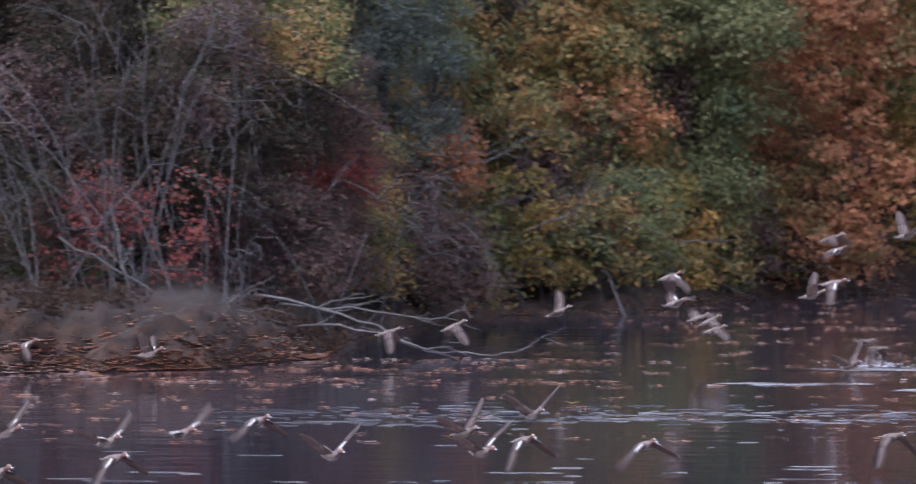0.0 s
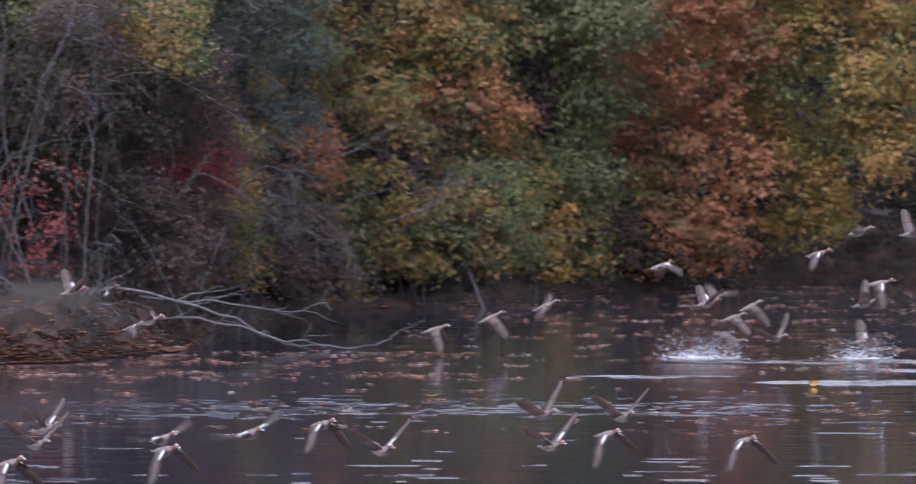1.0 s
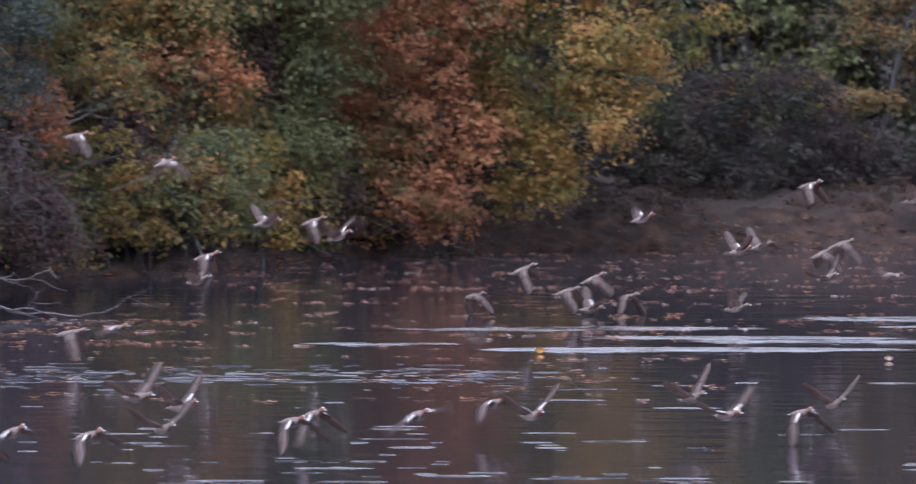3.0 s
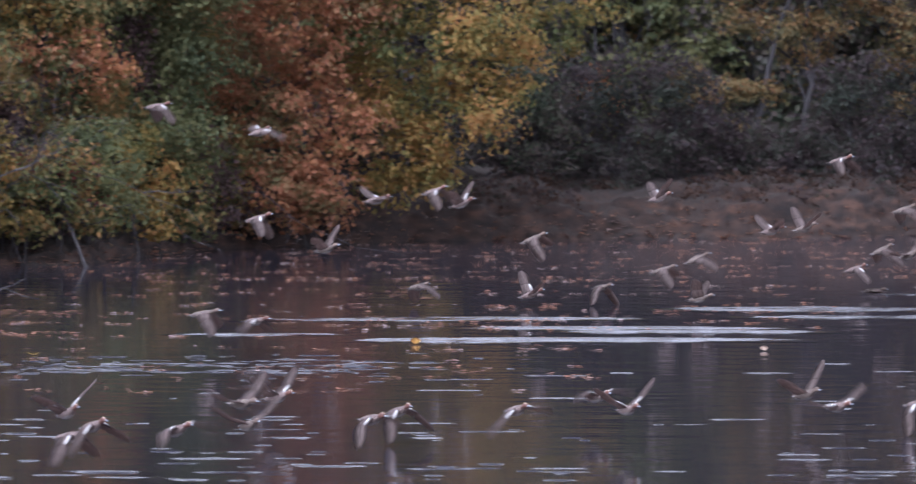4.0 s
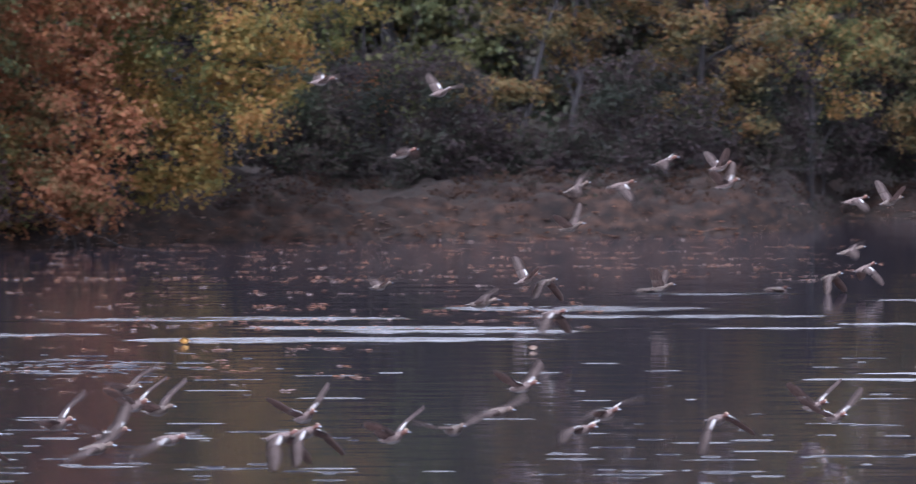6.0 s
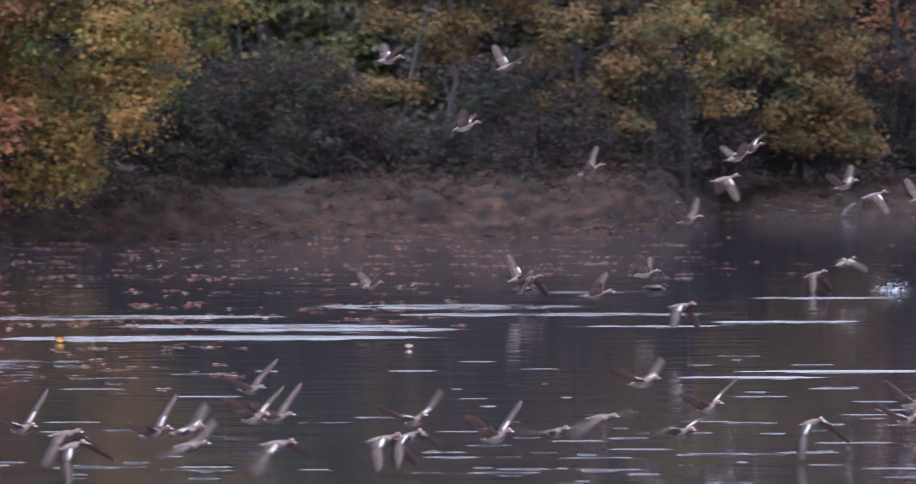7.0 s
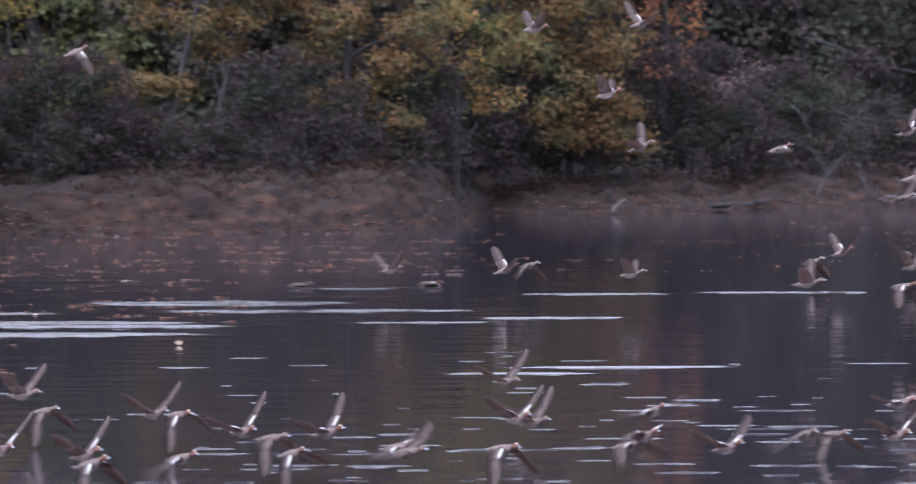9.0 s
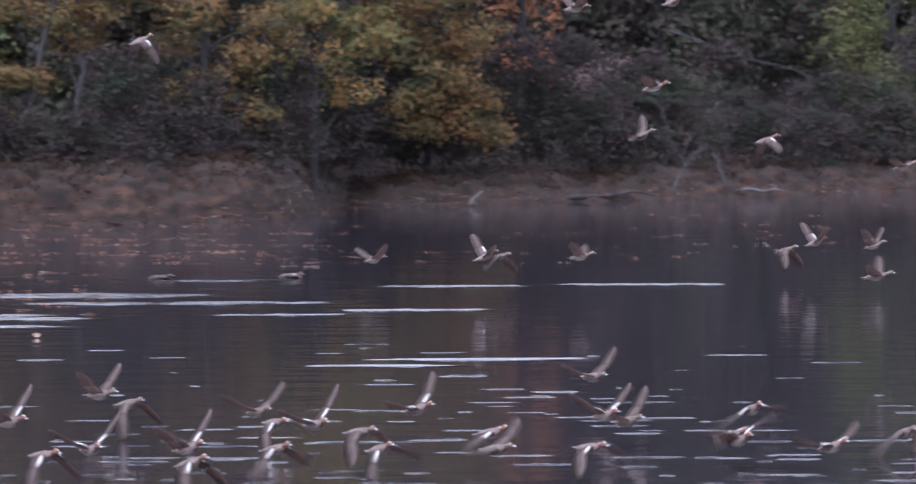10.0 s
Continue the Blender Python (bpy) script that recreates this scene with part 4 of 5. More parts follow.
def duck(male):
    """A duck in flight, nose along +x, with two-part wings."""
    root = tagged(new("duck"), "grey-pink drake duck in flight with chestnut head" if male else "brown-grey hen duck in flight with pale belly", "duck")
    body = part("body", loft([(-0.185, 0.006, 0.006, 0.014), (-0.165, 0.026, 0.020, 0.010), (-0.12, 0.046, 0.038, 0.003), (-0.06, 0.060, 0.053, -0.004), (0.0, 0.066, 0.060, -0.006), (0.05, 0.062, 0.056, -0.002),
                              (0.095, 0.048, 0.044, 0.008), (0.125, 0.032, 0.032, 0.018), (0.15, 0.025, 0.027, 0.024)], 14), DRAKE_BODY if male else HEN_BODY, root)
    head = part("head", loft([(0.138, 0.021, 0.023, 0.022), (0.165, 0.022, 0.024, 0.028), (0.19, 0.026, 0.028, 0.034), (0.212, 0.028, 0.031, 0.037), (0.232, 0.025, 0.027, 0.035), (0.248, 0.014, 0.016, 0.029)], 12), CHESTNUT if male else BUFF, root)
    part("bill", loft([(0.244, 0.010, 0.011, 0.026), (0.262, 0.010, 0.007, 0.022), (0.28, 0.010, 0.004, 0.019), (0.287, 0.006, 0.003, 0.018)], 8), BILL, head)
    if male:
        part("forehead", loft([(0.196, 0.007, 0.006, 0.060), (0.212, 0.010, 0.008, 0.063), (0.232, 0.010, 0.009, 0.056), (0.247, 0.007, 0.007, 0.042)], 8), CREAM, head)
    tail = part("tail", loft([(-0.245, 0.010, 0.002, 0.020), (-0.225, 0.024, 0.003, 0.018), (-0.19, 0.030, 0.006, 0.014), (-0.15, 0.028, 0.012, 0.010)], 8), TAIL, root)
    for s in (-1, 1):
        part("foot", loft([(-0.20, 0.010, 0.002, -0.012), (-0.175, 0.006, 0.003, -0.012), (-0.12, 0.005, 0.005, -0.022)], 6), LEG, tail).location.y = 0.016 * s
    for s in (1, -1):
        wing = part("wing", blade([(-0.01, 0.060, -0.115, -0.004), (0.04, 0.068, -0.130, 0.003), (0.11, 0.078, -0.128, 0.006), (WRIST + 0.006, 0.072, -0.112, 0.002)], s, 0.012), WING, root)
        wing.location = (SHOULDER[0], s * SHOULDER[1], SHOULDER[2])
        tip = part("wing_tip", feathered_tip(s), TIP, wing)
        tip.location = (0, s * WRIST, 0.002)
        if male:
            part("wing_patch", blade([(0.03, 0.054, -0.016, 0.010), (0.09, 0.064, -0.014, 0.013), (0.165, 0.058, -0.008, 0.008)], s, 0.010), PATCH, wing, "white forewing patch")
    return root


def side_of(ob):
    return 1 if ob.location.y > 0 else -1


def fly(model, dist, period, t0, phase, heading, climb, bank, rows):
    """A copy of the model that flies the given bearings and heights at a distance, beating its wings."""
    bird = copy_thing(model, pose(0, 0, 0))
    tagged(bird, group="flock of ducks taking off")
    if rows[1][1] == rows[0][1]:
        # sits on the water, then runs and climbs
        tilt = [0, 2] + [climb] * (len(rows) - 2)
    else:
        tilt = [climb] * len(rows)
    path = []
    for (t, b, z), c in zip(rows, tilt):
        p = at(b, dist, z)
        path.append((t, pose(p.x, p.y, p.z, bank, -c, heading - b)))
    walk(bird, path)
    for wing in [o for o in bird.children if o.name.startswith("wing")]:
        s = side_of(wing)
        tip = [o for o in wing.children if o.name.startswith("wing_tip")][0]
        r_in, r_out = [], []
        for k in range(151):
            t = k / 15
            w = 2 * math.pi * (t - t0) / period + radians(phase)
            lift = 2 + 38 * math.sin(w) + 4 * math.sin(2 * w + 0.6)
            fold = -6 + 22 * math.sin(w - 1.15)
            sweep = 10 * math.cos(w) + 4
            r_in.append((t, pose(SIZE * SHOULDER[0], s * SIZE * SHOULDER[1], SIZE * SHOULDER[2], s * lift, -6 * math.cos(w), -s * sweep)))
            r_out.append((t, pose(0, s * SIZE * WRIST, 0.002, s * fold, 0, -s * (sweep * 0.9 + 6))))
        walk(wing, r_in)
        walk(tip, r_out)
    return bird


drake, hen = duck(True), duck(False)
for o in (drake, hen):
    for m in {p.data for p in o.children_recursive}:
        m.transform(Matrix.Scale(SIZE, 4))
    for p in o.children_recursive:
        p.location = p.location * SIZE


def swimmer(model, x, y):
    """A duck afloat, wings folded along its back."""
    bird = copy_thing(model, pose(x, y, 0.028, 0, -3, 12))
    tagged(bird, "brown-grey duck swimming low on the water with folded wings", group="ducks afloat")
    for wing in [o for o in bird.children if o.name.startswith("wing")]:
        s = side_of(wing)
        wing.matrix_basis = pose(SIZE * 0.05, s * SIZE * 0.045, SIZE * 0.030, s * -25, 0, -s * 80)
        for tip in [o for o in wing.children if o.name.startswith("wing_tip")]:
            tip.matrix_basis = pose(0, s * SIZE * WRIST, 0.002, 0, 0, -s * 12)
    return bird


# ---- splashes: droplets thrown up where ducks leave the water ----
def spray_material():
    m, n, l, p = mat("spray")
    p.inputs["Base Color"].default_value = (0.85, 0.87, 0.9, 1)
    p.inputs["Roughness"].default_value = 0.25
    return m


SPRAY = spray_material()


def splash(wide, high, count, seed):
    """A burst of droplets and torn water, dense at the foot."""
    rng = np.random.default_rng(seed)
    v, f = [], []
    for _ in range(count):
        u = rng.random() ** 1.8
        c = Vector((rng.normal(0, wide * (0.28 + 0.1 * u)), rng.normal(0, 0.15), u * high * rng.uniform(0.4, 1)))
        r = rng.uniform(0.003, 0.009) * (1.3 - u)
        n = len(v)
        st = rng.uniform(1, 2.6)
        v += [c + Vector(d) * r for d in ((1, 0, 0), (-1, 0, 0), (0, 1, 0), (0, -1, 0), (0.3, 0, st), (-0.3, 0, -st))]
        f += [(n, n + 2, n + 4), (n + 2, n + 1, n + 4), (n + 1, n + 3, n + 4), (n + 3, n, n + 4), (n + 2, n, n + 5), (n + 1, n + 2, n + 5), (n + 3, n + 1, n + 5), (n, n + 3, n + 5)]
    ob = new("splash", mesh_of("splash", v, f, SPRAY, True))
    return tagged(ob, "white burst of water droplets over the pond", "splash", kind="stuff")


def burst(bearing, dist, t_up, t_down, ob, deep):
    """The droplets rise out of the water and fall back into it."""
    p = at(bearing, dist)
    low, mid = pose(p.x, p.y, -deep), pose(p.x, p.y, 0.0)
    rows = [(0.0, low if t_up > 0 else mid)]
    if t_up > 0:
        rows += [(max(0.05, t_up - 0.35), low), (t_up, mid)]
    rows += [(t_down - 0.6, pose(p.x, p.y, -deep * 0.25)), (t_down, low), (10.0, low)]
    walk(ob, rows)


def motions():
    fly(hen, 86.5, 0.485, 1.5, 90, -47, 4, 13, [(0, -10.88, 1.16), (1.5, -8.01, 1.16), (2, -7.04, 1.17), (2.5, -6.09, 1.11), (3, -5.14, 1.00), (4.5, -2.07, 0.73), (5, -0.97, 0.72), (5.5, 0.08, 0.70), (7, 3.12, 0.56), (7.5, 4.04, 0.47), (8, 5.09, 0.40), (8.5, 6.09, 0.39), (9, 7.15, 0.30), (10, 9.21, 0.30)])
    fly(drake, 93.7, 0.493, 1, 90, -39, 10, 6, [(0, -9.91, 0.67), (0.5, -9.18, 0.62), (1, -8.35, 0.61), (1.5, -7.49, 0.52), (2, -6.61, 0.53), (2.5, -5.71, 0.47), (3, -4.76, 0.47), (4.5, -1.80, 0.45), (5, -0.71, 0.46), (5.5, 0.31, 0.53), (7, 3.48, 0.64), (7.5, 4.58, 0.59), (8, 5.63, 0.48), (8.5, 6.65, 0.38), (9, 7.74, 0.30), (10, 9.85, 0.30)])
    fly(hen, 85.5, 0.489, 1, 90, -62, 8, 6, [(0, -10.07, 0.89), (0.5, -9.26, 0.89), (1, -8.40, 0.86), (1.5, -7.64, 0.84), (2, -6.73, 0.78), (2.5, -5.83, 0.71), (3, -4.91, 0.64), (4.5, -2.12, 0.55), (5, -1.12, 0.55), (5.5, -0.20, 0.53), (7, 2.73, 0.44), (7.5, 3.74, 0.44), (8, 4.76, 0.41), (8.5, 5.84, 0.38), (9, 6.92, 0.37), (10, 9.03, 0.30)])
    fly(drake, 82.6, 0.481, 1, 270, -46, 12, 9, [(0, -10.00, 0.76), (0.5, -9.33, 0.76), (1, -8.66, 0.78), (1.5, -8.00, 0.80), (2, -7.24, 0.77), (2.5, -6.42, 0.75), (3, -5.58, 0.72), (4.5, -2.76, 0.66), (5, -1.81, 0.64), (5.5, -0.81, 0.59), (7, 2.20, 0.56), (7.5, 3.17, 0.50), (8, 4.17, 0.45), (8.5, 5.17, 0.43), (9, 6.23, 0.38), (10, 8.39, 0.30)])
    fly(drake, 90.4, 0.474, 1, 180, -52, 12, 11, [(0, -9.02, 0.71), (0.5, -8.22, 0.71), (1, -7.31, 0.65), (1.5, -6.45, 0.59), (2, -5.56, 0.55), (2.5, -4.61, 0.59), (3, -3.61, 0.53), (4.5, -0.84, 0.42), (5, 0.15, 0.39), (5.5, 1.10, 0.39), (7, 4.06, 0.47), (7.5, 5.04, 0.51), (8, 6.06, 0.55), (8.5, 7.09, 0.53), (10, 10.16, 0.53)])
    fly(drake, 86.2, 0.487, 1, 270, -52, 6, 10, [(0, -8.97, 0.73), (0.5, -8.18, 0.76), (1, -7.29, 0.74), (1.5, -6.49, 0.68), (2, -5.61, 0.60), (2.5, -4.71, 0.66), (3, -3.79, 0.69), (4.5, -1.06, 0.55), (5, -0.05, 0.54), (5.5, 0.90, 0.50), (7, 3.81, 0.39), (7.5, 4.76, 0.37), (8, 5.76, 0.34), (8.5, 6.73, 0.33), (9, 7.71, 0.32), (10, 9.67, 0.32)])
    fly(drake, 86.6, 0.489, 1, 180, -58, 8, 16, [(0, -8.36, 1.04), (0.5, -7.46, 1.00), (1, -6.54, 0.94), (1.5, -5.62, 0.87), (2, -4.66, 0.81), (2.5, -3.69, 0.78), (3, -2.69, 0.75), (4.5, 0.21, 0.67), (5, 1.15, 0.65), (5.5, 2.10, 0.62), (7, 4.96, 0.49), (7.5, 5.91, 0.44), (8, 6.75, 0.30), (10, 10.34, 0.30)])
    fly(drake, 94.3, 0.478, 1, 270, -50, 9, 2, [(0, -7.72, 0.79), (0.5, -6.83, 0.69), (1, -5.92, 0.63), (1.5, -5.06, 0.60), (2, -4.08, 0.56), (2.5, -3.07, 0.50), (3, -2.03, 0.47), (4.5, 0.95, 0.39), (5, 1.95, 0.34), (5.5, 2.92, 0.30), (10, 11.79, 0.30)])
    fly(drake, 90.5, 0.495, 1, 90, -58, 7, 7, [(0, -7.06, 0.52), (0.5, -6.25, 0.52), (1, -5.39, 0.48), (1.5, -4.52, 0.47), (2, -3.59, 0.49), (2.5, -2.64, 0.48), (3, -1.69, 0.52), (4.5, 1.20, 0.43), (5, 2.17, 0.40), (5.5, 3.15, 0.39), (7, 5.80, 0.30), (10, 11.24, 0.30)])
    fly(hen, 95.1, 0.499, 1, 90, -46, 11, 15, [(0, -5.90, 0.58), (0.5, -5.01, 0.63), (1, -3.98, 0.73), (1.5, -3.12, 0.70), (2, -2.18, 0.62), (2.5, -1.24, 0.56), (3, -0.29, 0.51), (4.5, 2.79, 0.36), (5, 3.68, 0.30), (10, 13.60, 0.30)])
    fly(drake, 90.4, 0.482, 1, 90, -50, 5, 10, [(0, -5.75, 0.57), (0.5, -4.86, 0.58), (1, -3.91, 0.55), (1.5, -3.00, 0.54), (2, -2.01, 0.54), (2.5, -1.01, 0.52), (3, 0.02, 0.53), (4.5, 3.09, 0.52), (10, 14.36, 0.52)])
    fly(drake, 92.6, 0.492, 1, 270, -53, 8, 13, [(0, -5.39, 0.60), (0.5, -4.42, 0.60), (1, -3.42, 0.58), (1.5, -2.50, 0.53), (2, -1.44, 0.51), (2.5, -0.39, 0.49), (3, 0.66, 0.43), (10, 15.37, 0.43)])
    fly(hen, 97.3, 0.494, 1, 90, -59, 13, 6, [(0, -5.30, 0.72), (0.5, -4.32, 0.64), (1, -3.28, 0.58), (1.5, -2.33, 0.47), (2, -1.21, 0.40), (2.5, -0.14, 0.35), (3, 0.96, 0.30), (10, 16.21, 0.30)])
    fly(drake, 91.7, 0.479, 1, 270, -58, 8, 7, [(0, -4.32, 0.59), (0.5, -3.27, 0.55), (1, -2.22, 0.54), (1.5, -1.25, 0.56), (2, -0.12, 0.58), (2.5, 0.96, 0.58), (10, 17.57, 0.58)])
    fly(hen, 95.2, 0.477, 0, 270, -52, 4, 10, [(0, -2.17, 0.52), (0.5, -1.18, 0.49), (10, 17.69, 0.49)])
    fly(drake, 87.5, 0.483, 5, 90, -59, 13, 11, [(0, -12.87, 0.61), (4.5, -3.65, 0.61), (5, -2.63, 0.57), (5.5, -1.60, 0.57), (7, 1.49, 0.47), (7.5, 2.51, 0.52), (8, 3.48, 0.54), (8.5, 4.51, 0.51), (9, 5.59, 0.55), (10, 7.68, 0.47)])
    fly(drake, 83.0, 0.483, 5, 270, -53, 12, 9, [(0, -11.77, 0.75), (3, -6.24, 0.75), (4.5, -3.52, 0.69), (5, -2.55, 0.70), (5.5, -1.55, 0.67), (7, 1.43, 0.53), (7.5, 2.43, 0.50), (8, 3.46, 0.50), (8.5, 4.43, 0.48), (9, 5.51, 0.50), (10, 7.57, 0.35)])
    fly(drake, 83.4, 0.488, 5, 270, -37, 9, 4, [(0, -12.51, 0.55), (4.5, -3.75, 0.55), (5, -2.84, 0.54), (5.5, -1.81, 0.54), (7, 1.20, 0.47), (7.5, 2.20, 0.42), (8, 3.25, 0.39), (8.5, 4.28, 0.36), (9, 5.36, 0.35), (10, 7.50, 0.39)])
    fly(drake, 80.8, 0.479, 8, 270, -44, 4, 9, [(0, -13.01, 0.74), (4.5, -4.60, 0.74), (5, -3.65, 0.71), (5.5, -2.73, 0.69), (7, 0.28, 0.58), (7.5, 1.28, 0.53), (8, 2.31, 0.54), (8.5, 3.31, 0.51), (9, 4.26, 0.48), (10, 6.27, 0.40)])
    fly(hen, 87.7, 0.487, 8, 90, -43, 8, 14, [(0, -12.74, 0.83), (4.5, -4.67, 0.83), (5, -3.86, 0.69), (5.5, -2.88, 0.65), (7, 0.28, 0.49), (7.5, 1.38, 0.43), (8, 2.46, 0.43), (8.5, 3.51, 0.42), (9, 4.53, 0.38), (10, 6.60, 0.30)])
    fly(drake, 86.5, 0.489, 8, 90, -52, 9, 7, [(0, -14.32, 0.80), (5, -4.04, 0.80), (5.5, -3.06, 0.80), (7, 0.08, 0.56), (7.5, 1.21, 0.51), (8, 2.28, 0.50), (8.5, 3.33, 0.47), (9, 4.39, 0.51), (10, 6.40, 0.45)])
    fly(hen, 95.3, 0.483, 8, 90, -50, 4, 13, [(0, -14.62, 0.64), (5, -4.14, 0.64), (5.5, -3.14, 0.56), (7, 0.05, 0.45), (7.5, 1.18, 0.43), (8, 2.20, 0.50), (8.5, 3.26, 0.52), (9, 4.29, 0.51), (10, 6.30, 0.47)])
    fly(drake, 83.8, 0.491, 8, 180, -37, 9, 13, [(0, -13.12, 0.54), (5, -4.11, 0.54), (5.5, -3.19, 0.54), (7, -0.51, 0.56), (7.5, 0.31, 0.56), (8, 1.26, 0.47), (8.5, 2.36, 0.39), (9, 3.34, 0.30), (10, 5.40, 0.39)])
    fly(drake, 85.0, 0.484, 8, 90, -44, 11, 20, [(0, -14.28, 0.64), (5.5, -3.67, 0.64), (7, -0.79, 0.46), (7.5, 0.18, 0.44), (8, 1.00, 0.42), (8.5, 1.85, 0.39), (9, 2.73, 0.42), (10, 4.76, 0.62)])
    fly(hen, 80.7, 0.503, 8, 180, -42, 6, 19, [(0, -13.76, 0.57), (7, -0.48, 0.57), (7.5, 0.47, 0.53), (8, 1.41, 0.50), (8.5, 2.44, 0.48), (9, 3.44, 0.45), (10, 5.45, 0.39)])
    fly(hen, 88.2, 0.484, 8, 90, -54, 8, 8, [(0, -15.83, 0.68), (7.5, -1.60, 0.68), (8, -0.73, 0.52), (8.5, 0.29, 0.50), (9, 1.22, 0.47), (10, 3.36, 0.39)])
    fly(drake, 87.3, 0.484, 8, 270, -56, 4, 17, [(0, -16.30, 0.53), (7.5, -1.50, 0.53), (8, -0.53, 0.51), (8.5, 0.47, 0.52), (9, 1.43, 0.51), (10, 3.51, 0.30)])
    fly(drake, 79.9, 0.478, 8, 180, -49, 9, 9, [(0, -16.74, 0.60), (7.5, -1.55, 0.60), (8, -0.53, 0.55), (8.5, 0.47, 0.52), (9, 1.45, 0.43), (10, 3.51, 0.44)])
    fly(drake, 84.1, 0.494, 8, 90, -57, 6, 19, [(0, -15.57, 0.58), (7, -1.94, 0.58), (7.5, -0.97, 0.58), (8, 0.01, 0.54), (8.5, 1.01, 0.52), (9, 1.99, 0.49), (10, 3.87, 0.48)])
    fly(hen, 82.2, 0.484, 8, 270, -45, 6, 11, [(0, -14.50, 0.62), (7, -1.58, 0.62), (7.5, -0.68, 0.58), (8, 0.26, 0.57), (8.5, 1.24, 0.53), (9, 2.24, 0.52), (10, 4.25, 0.50)])
    fly(drake, 81.4, 0.504, 8, 270, -54, 10, 25, [(0, -15.32, 0.52), (7, -1.51, 0.52), (7.5, -0.51, 0.45), (8, 0.47, 0.43), (8.5, 1.39, 0.40), (9, 2.42, 0.38), (10, 4.43, 0.34)])
    fly(hen, 88.8, 0.487, 9, 270, -47, 8, 14, [(0, -17.19, 0.43), (8.5, -0.68, 0.43), (9, 0.25, 0.47), (10, 2.23, 0.47)])
    fly(hen, 91.3, 0.489, 9, 90, -37, 6, 5, [(0, -17.10, 0.56), (9, 0.07, 0.56), (10, 1.98, 0.45)])
    fly(drake, 80.1, 0.483, 9, 90, -65, 6, 12, [(0, -18.19, 0.53), (9, -0.11, 0.53), (10, 1.90, 0.43)])
    fly(drake, 78.6, 0.492, 9, 270, -44, 13, 11, [(0, -18.18, 0.48), (8.5, -0.37, 0.48), (9, 0.66, 0.45), (10, 2.77, 0.36)])
    fly(drake, 80.1, 0.494, 9, 90, -48, 12, 11, [(0, -18.72, 0.49), (8.5, -0.47, 0.49), (9, 0.61, 0.46), (10, 2.75, 0.44)])
    fly(drake, 77.6, 0.487, 10, 270, -51, 5, 11, [(0, -18.86, 0.59), (9, -0.54, 0.59), (10, 1.49, 0.53)])
    fly(drake, 84.3, 0.486, 10, 90, -42, 7, 12, [(0, -18.65, 0.63), (9, -0.80, 0.63), (10, 1.19, 0.51)])
    fly(drake, 129.3, 0.478, 8, 90, 21, 7, 2, [(0, -11.14, 3.12), (2, -7.50, 3.12), (2.5, -6.63, 3.49), (3, -5.68, 3.78), (4.5, -3.01, 4.36), (5, -2.12, 4.51), (5.5, -1.25, 4.55), (7, 1.25, 5.05), (7.5, 2.13, 5.21), (8, 2.91, 5.34), (8.5, 3.74, 5.47), (9, 4.54, 5.59), (10, 6.14, 5.84)])
    fly(drake, 129.5, 0.485, 8, 90, 41, 12, 11, [(0, -10.94, 2.40), (1.5, -7.91, 2.40), (2, -6.89, 2.70), (2.5, -5.89, 2.96), (3, -4.90, 3.24), (4.5, -2.07, 3.86), (5, -1.16, 4.08), (5.5, -0.25, 4.25), (7, 2.29, 4.91), (7.5, 3.12, 5.15), (8, 3.92, 5.30), (8.5, 4.71, 5.47), (9, 5.47, 5.69), (10, 6.99, 5.96)])
    fly(drake, 126.2, 0.481, 1, 90, 23, 9, 7, [(0, -10.17, 1.25), (0.5, -9.16, 1.25), (1, -8.10, 1.45), (1.5, -7.14, 1.70), (2, -6.07, 1.91), (2.5, -5.04, 2.05), (3, -4.02, 2.15), (4.5, -0.93, 2.53), (5, 0.11, 2.61), (5.5, 1.16, 2.64), (7, 4.19, 2.77), (7.5, 5.17, 2.77), (8, 6.16, 2.77), (8.5, 7.14, 2.78), (10, 10.10, 2.78)])
    fly(drake, 133.6, 0.484, 2, 270, -24, 16, 13, [(0, -9.92, 1.00), (0.5, -8.89, 1.00), (1, -7.81, 1.23), (1.5, -6.81, 1.41), (2, -5.74, 1.59), (2.5, -4.67, 1.77), (3, -3.61, 1.96), (4.5, -0.43, 2.56), (5, 0.56, 2.69), (5.5, 1.59, 2.84), (7, 4.42, 3.22), (7.5, 5.29, 3.30), (8, 6.16, 3.40), (8.5, 7.01, 3.50), (9, 7.81, 3.50), (10, 9.46, 3.50)])
    fly(drake, 127.5, 0.484, 5, 90, -29, 17, 10, [(0, -9.74, 0.52), (0.5, -8.69, 0.57), (1, -7.56, 0.72), (1.5, -6.57, 1.01), (2, -5.48, 1.30), (2.5, -4.45, 1.61), (3, -3.38, 1.85), (4.5, -0.15, 2.50), (5, 0.92, 2.65), (5.5, 2.02, 2.69), (7, 5.24, 2.62), (7.5, 6.24, 2.71), (10, 11.51, 2.71)])
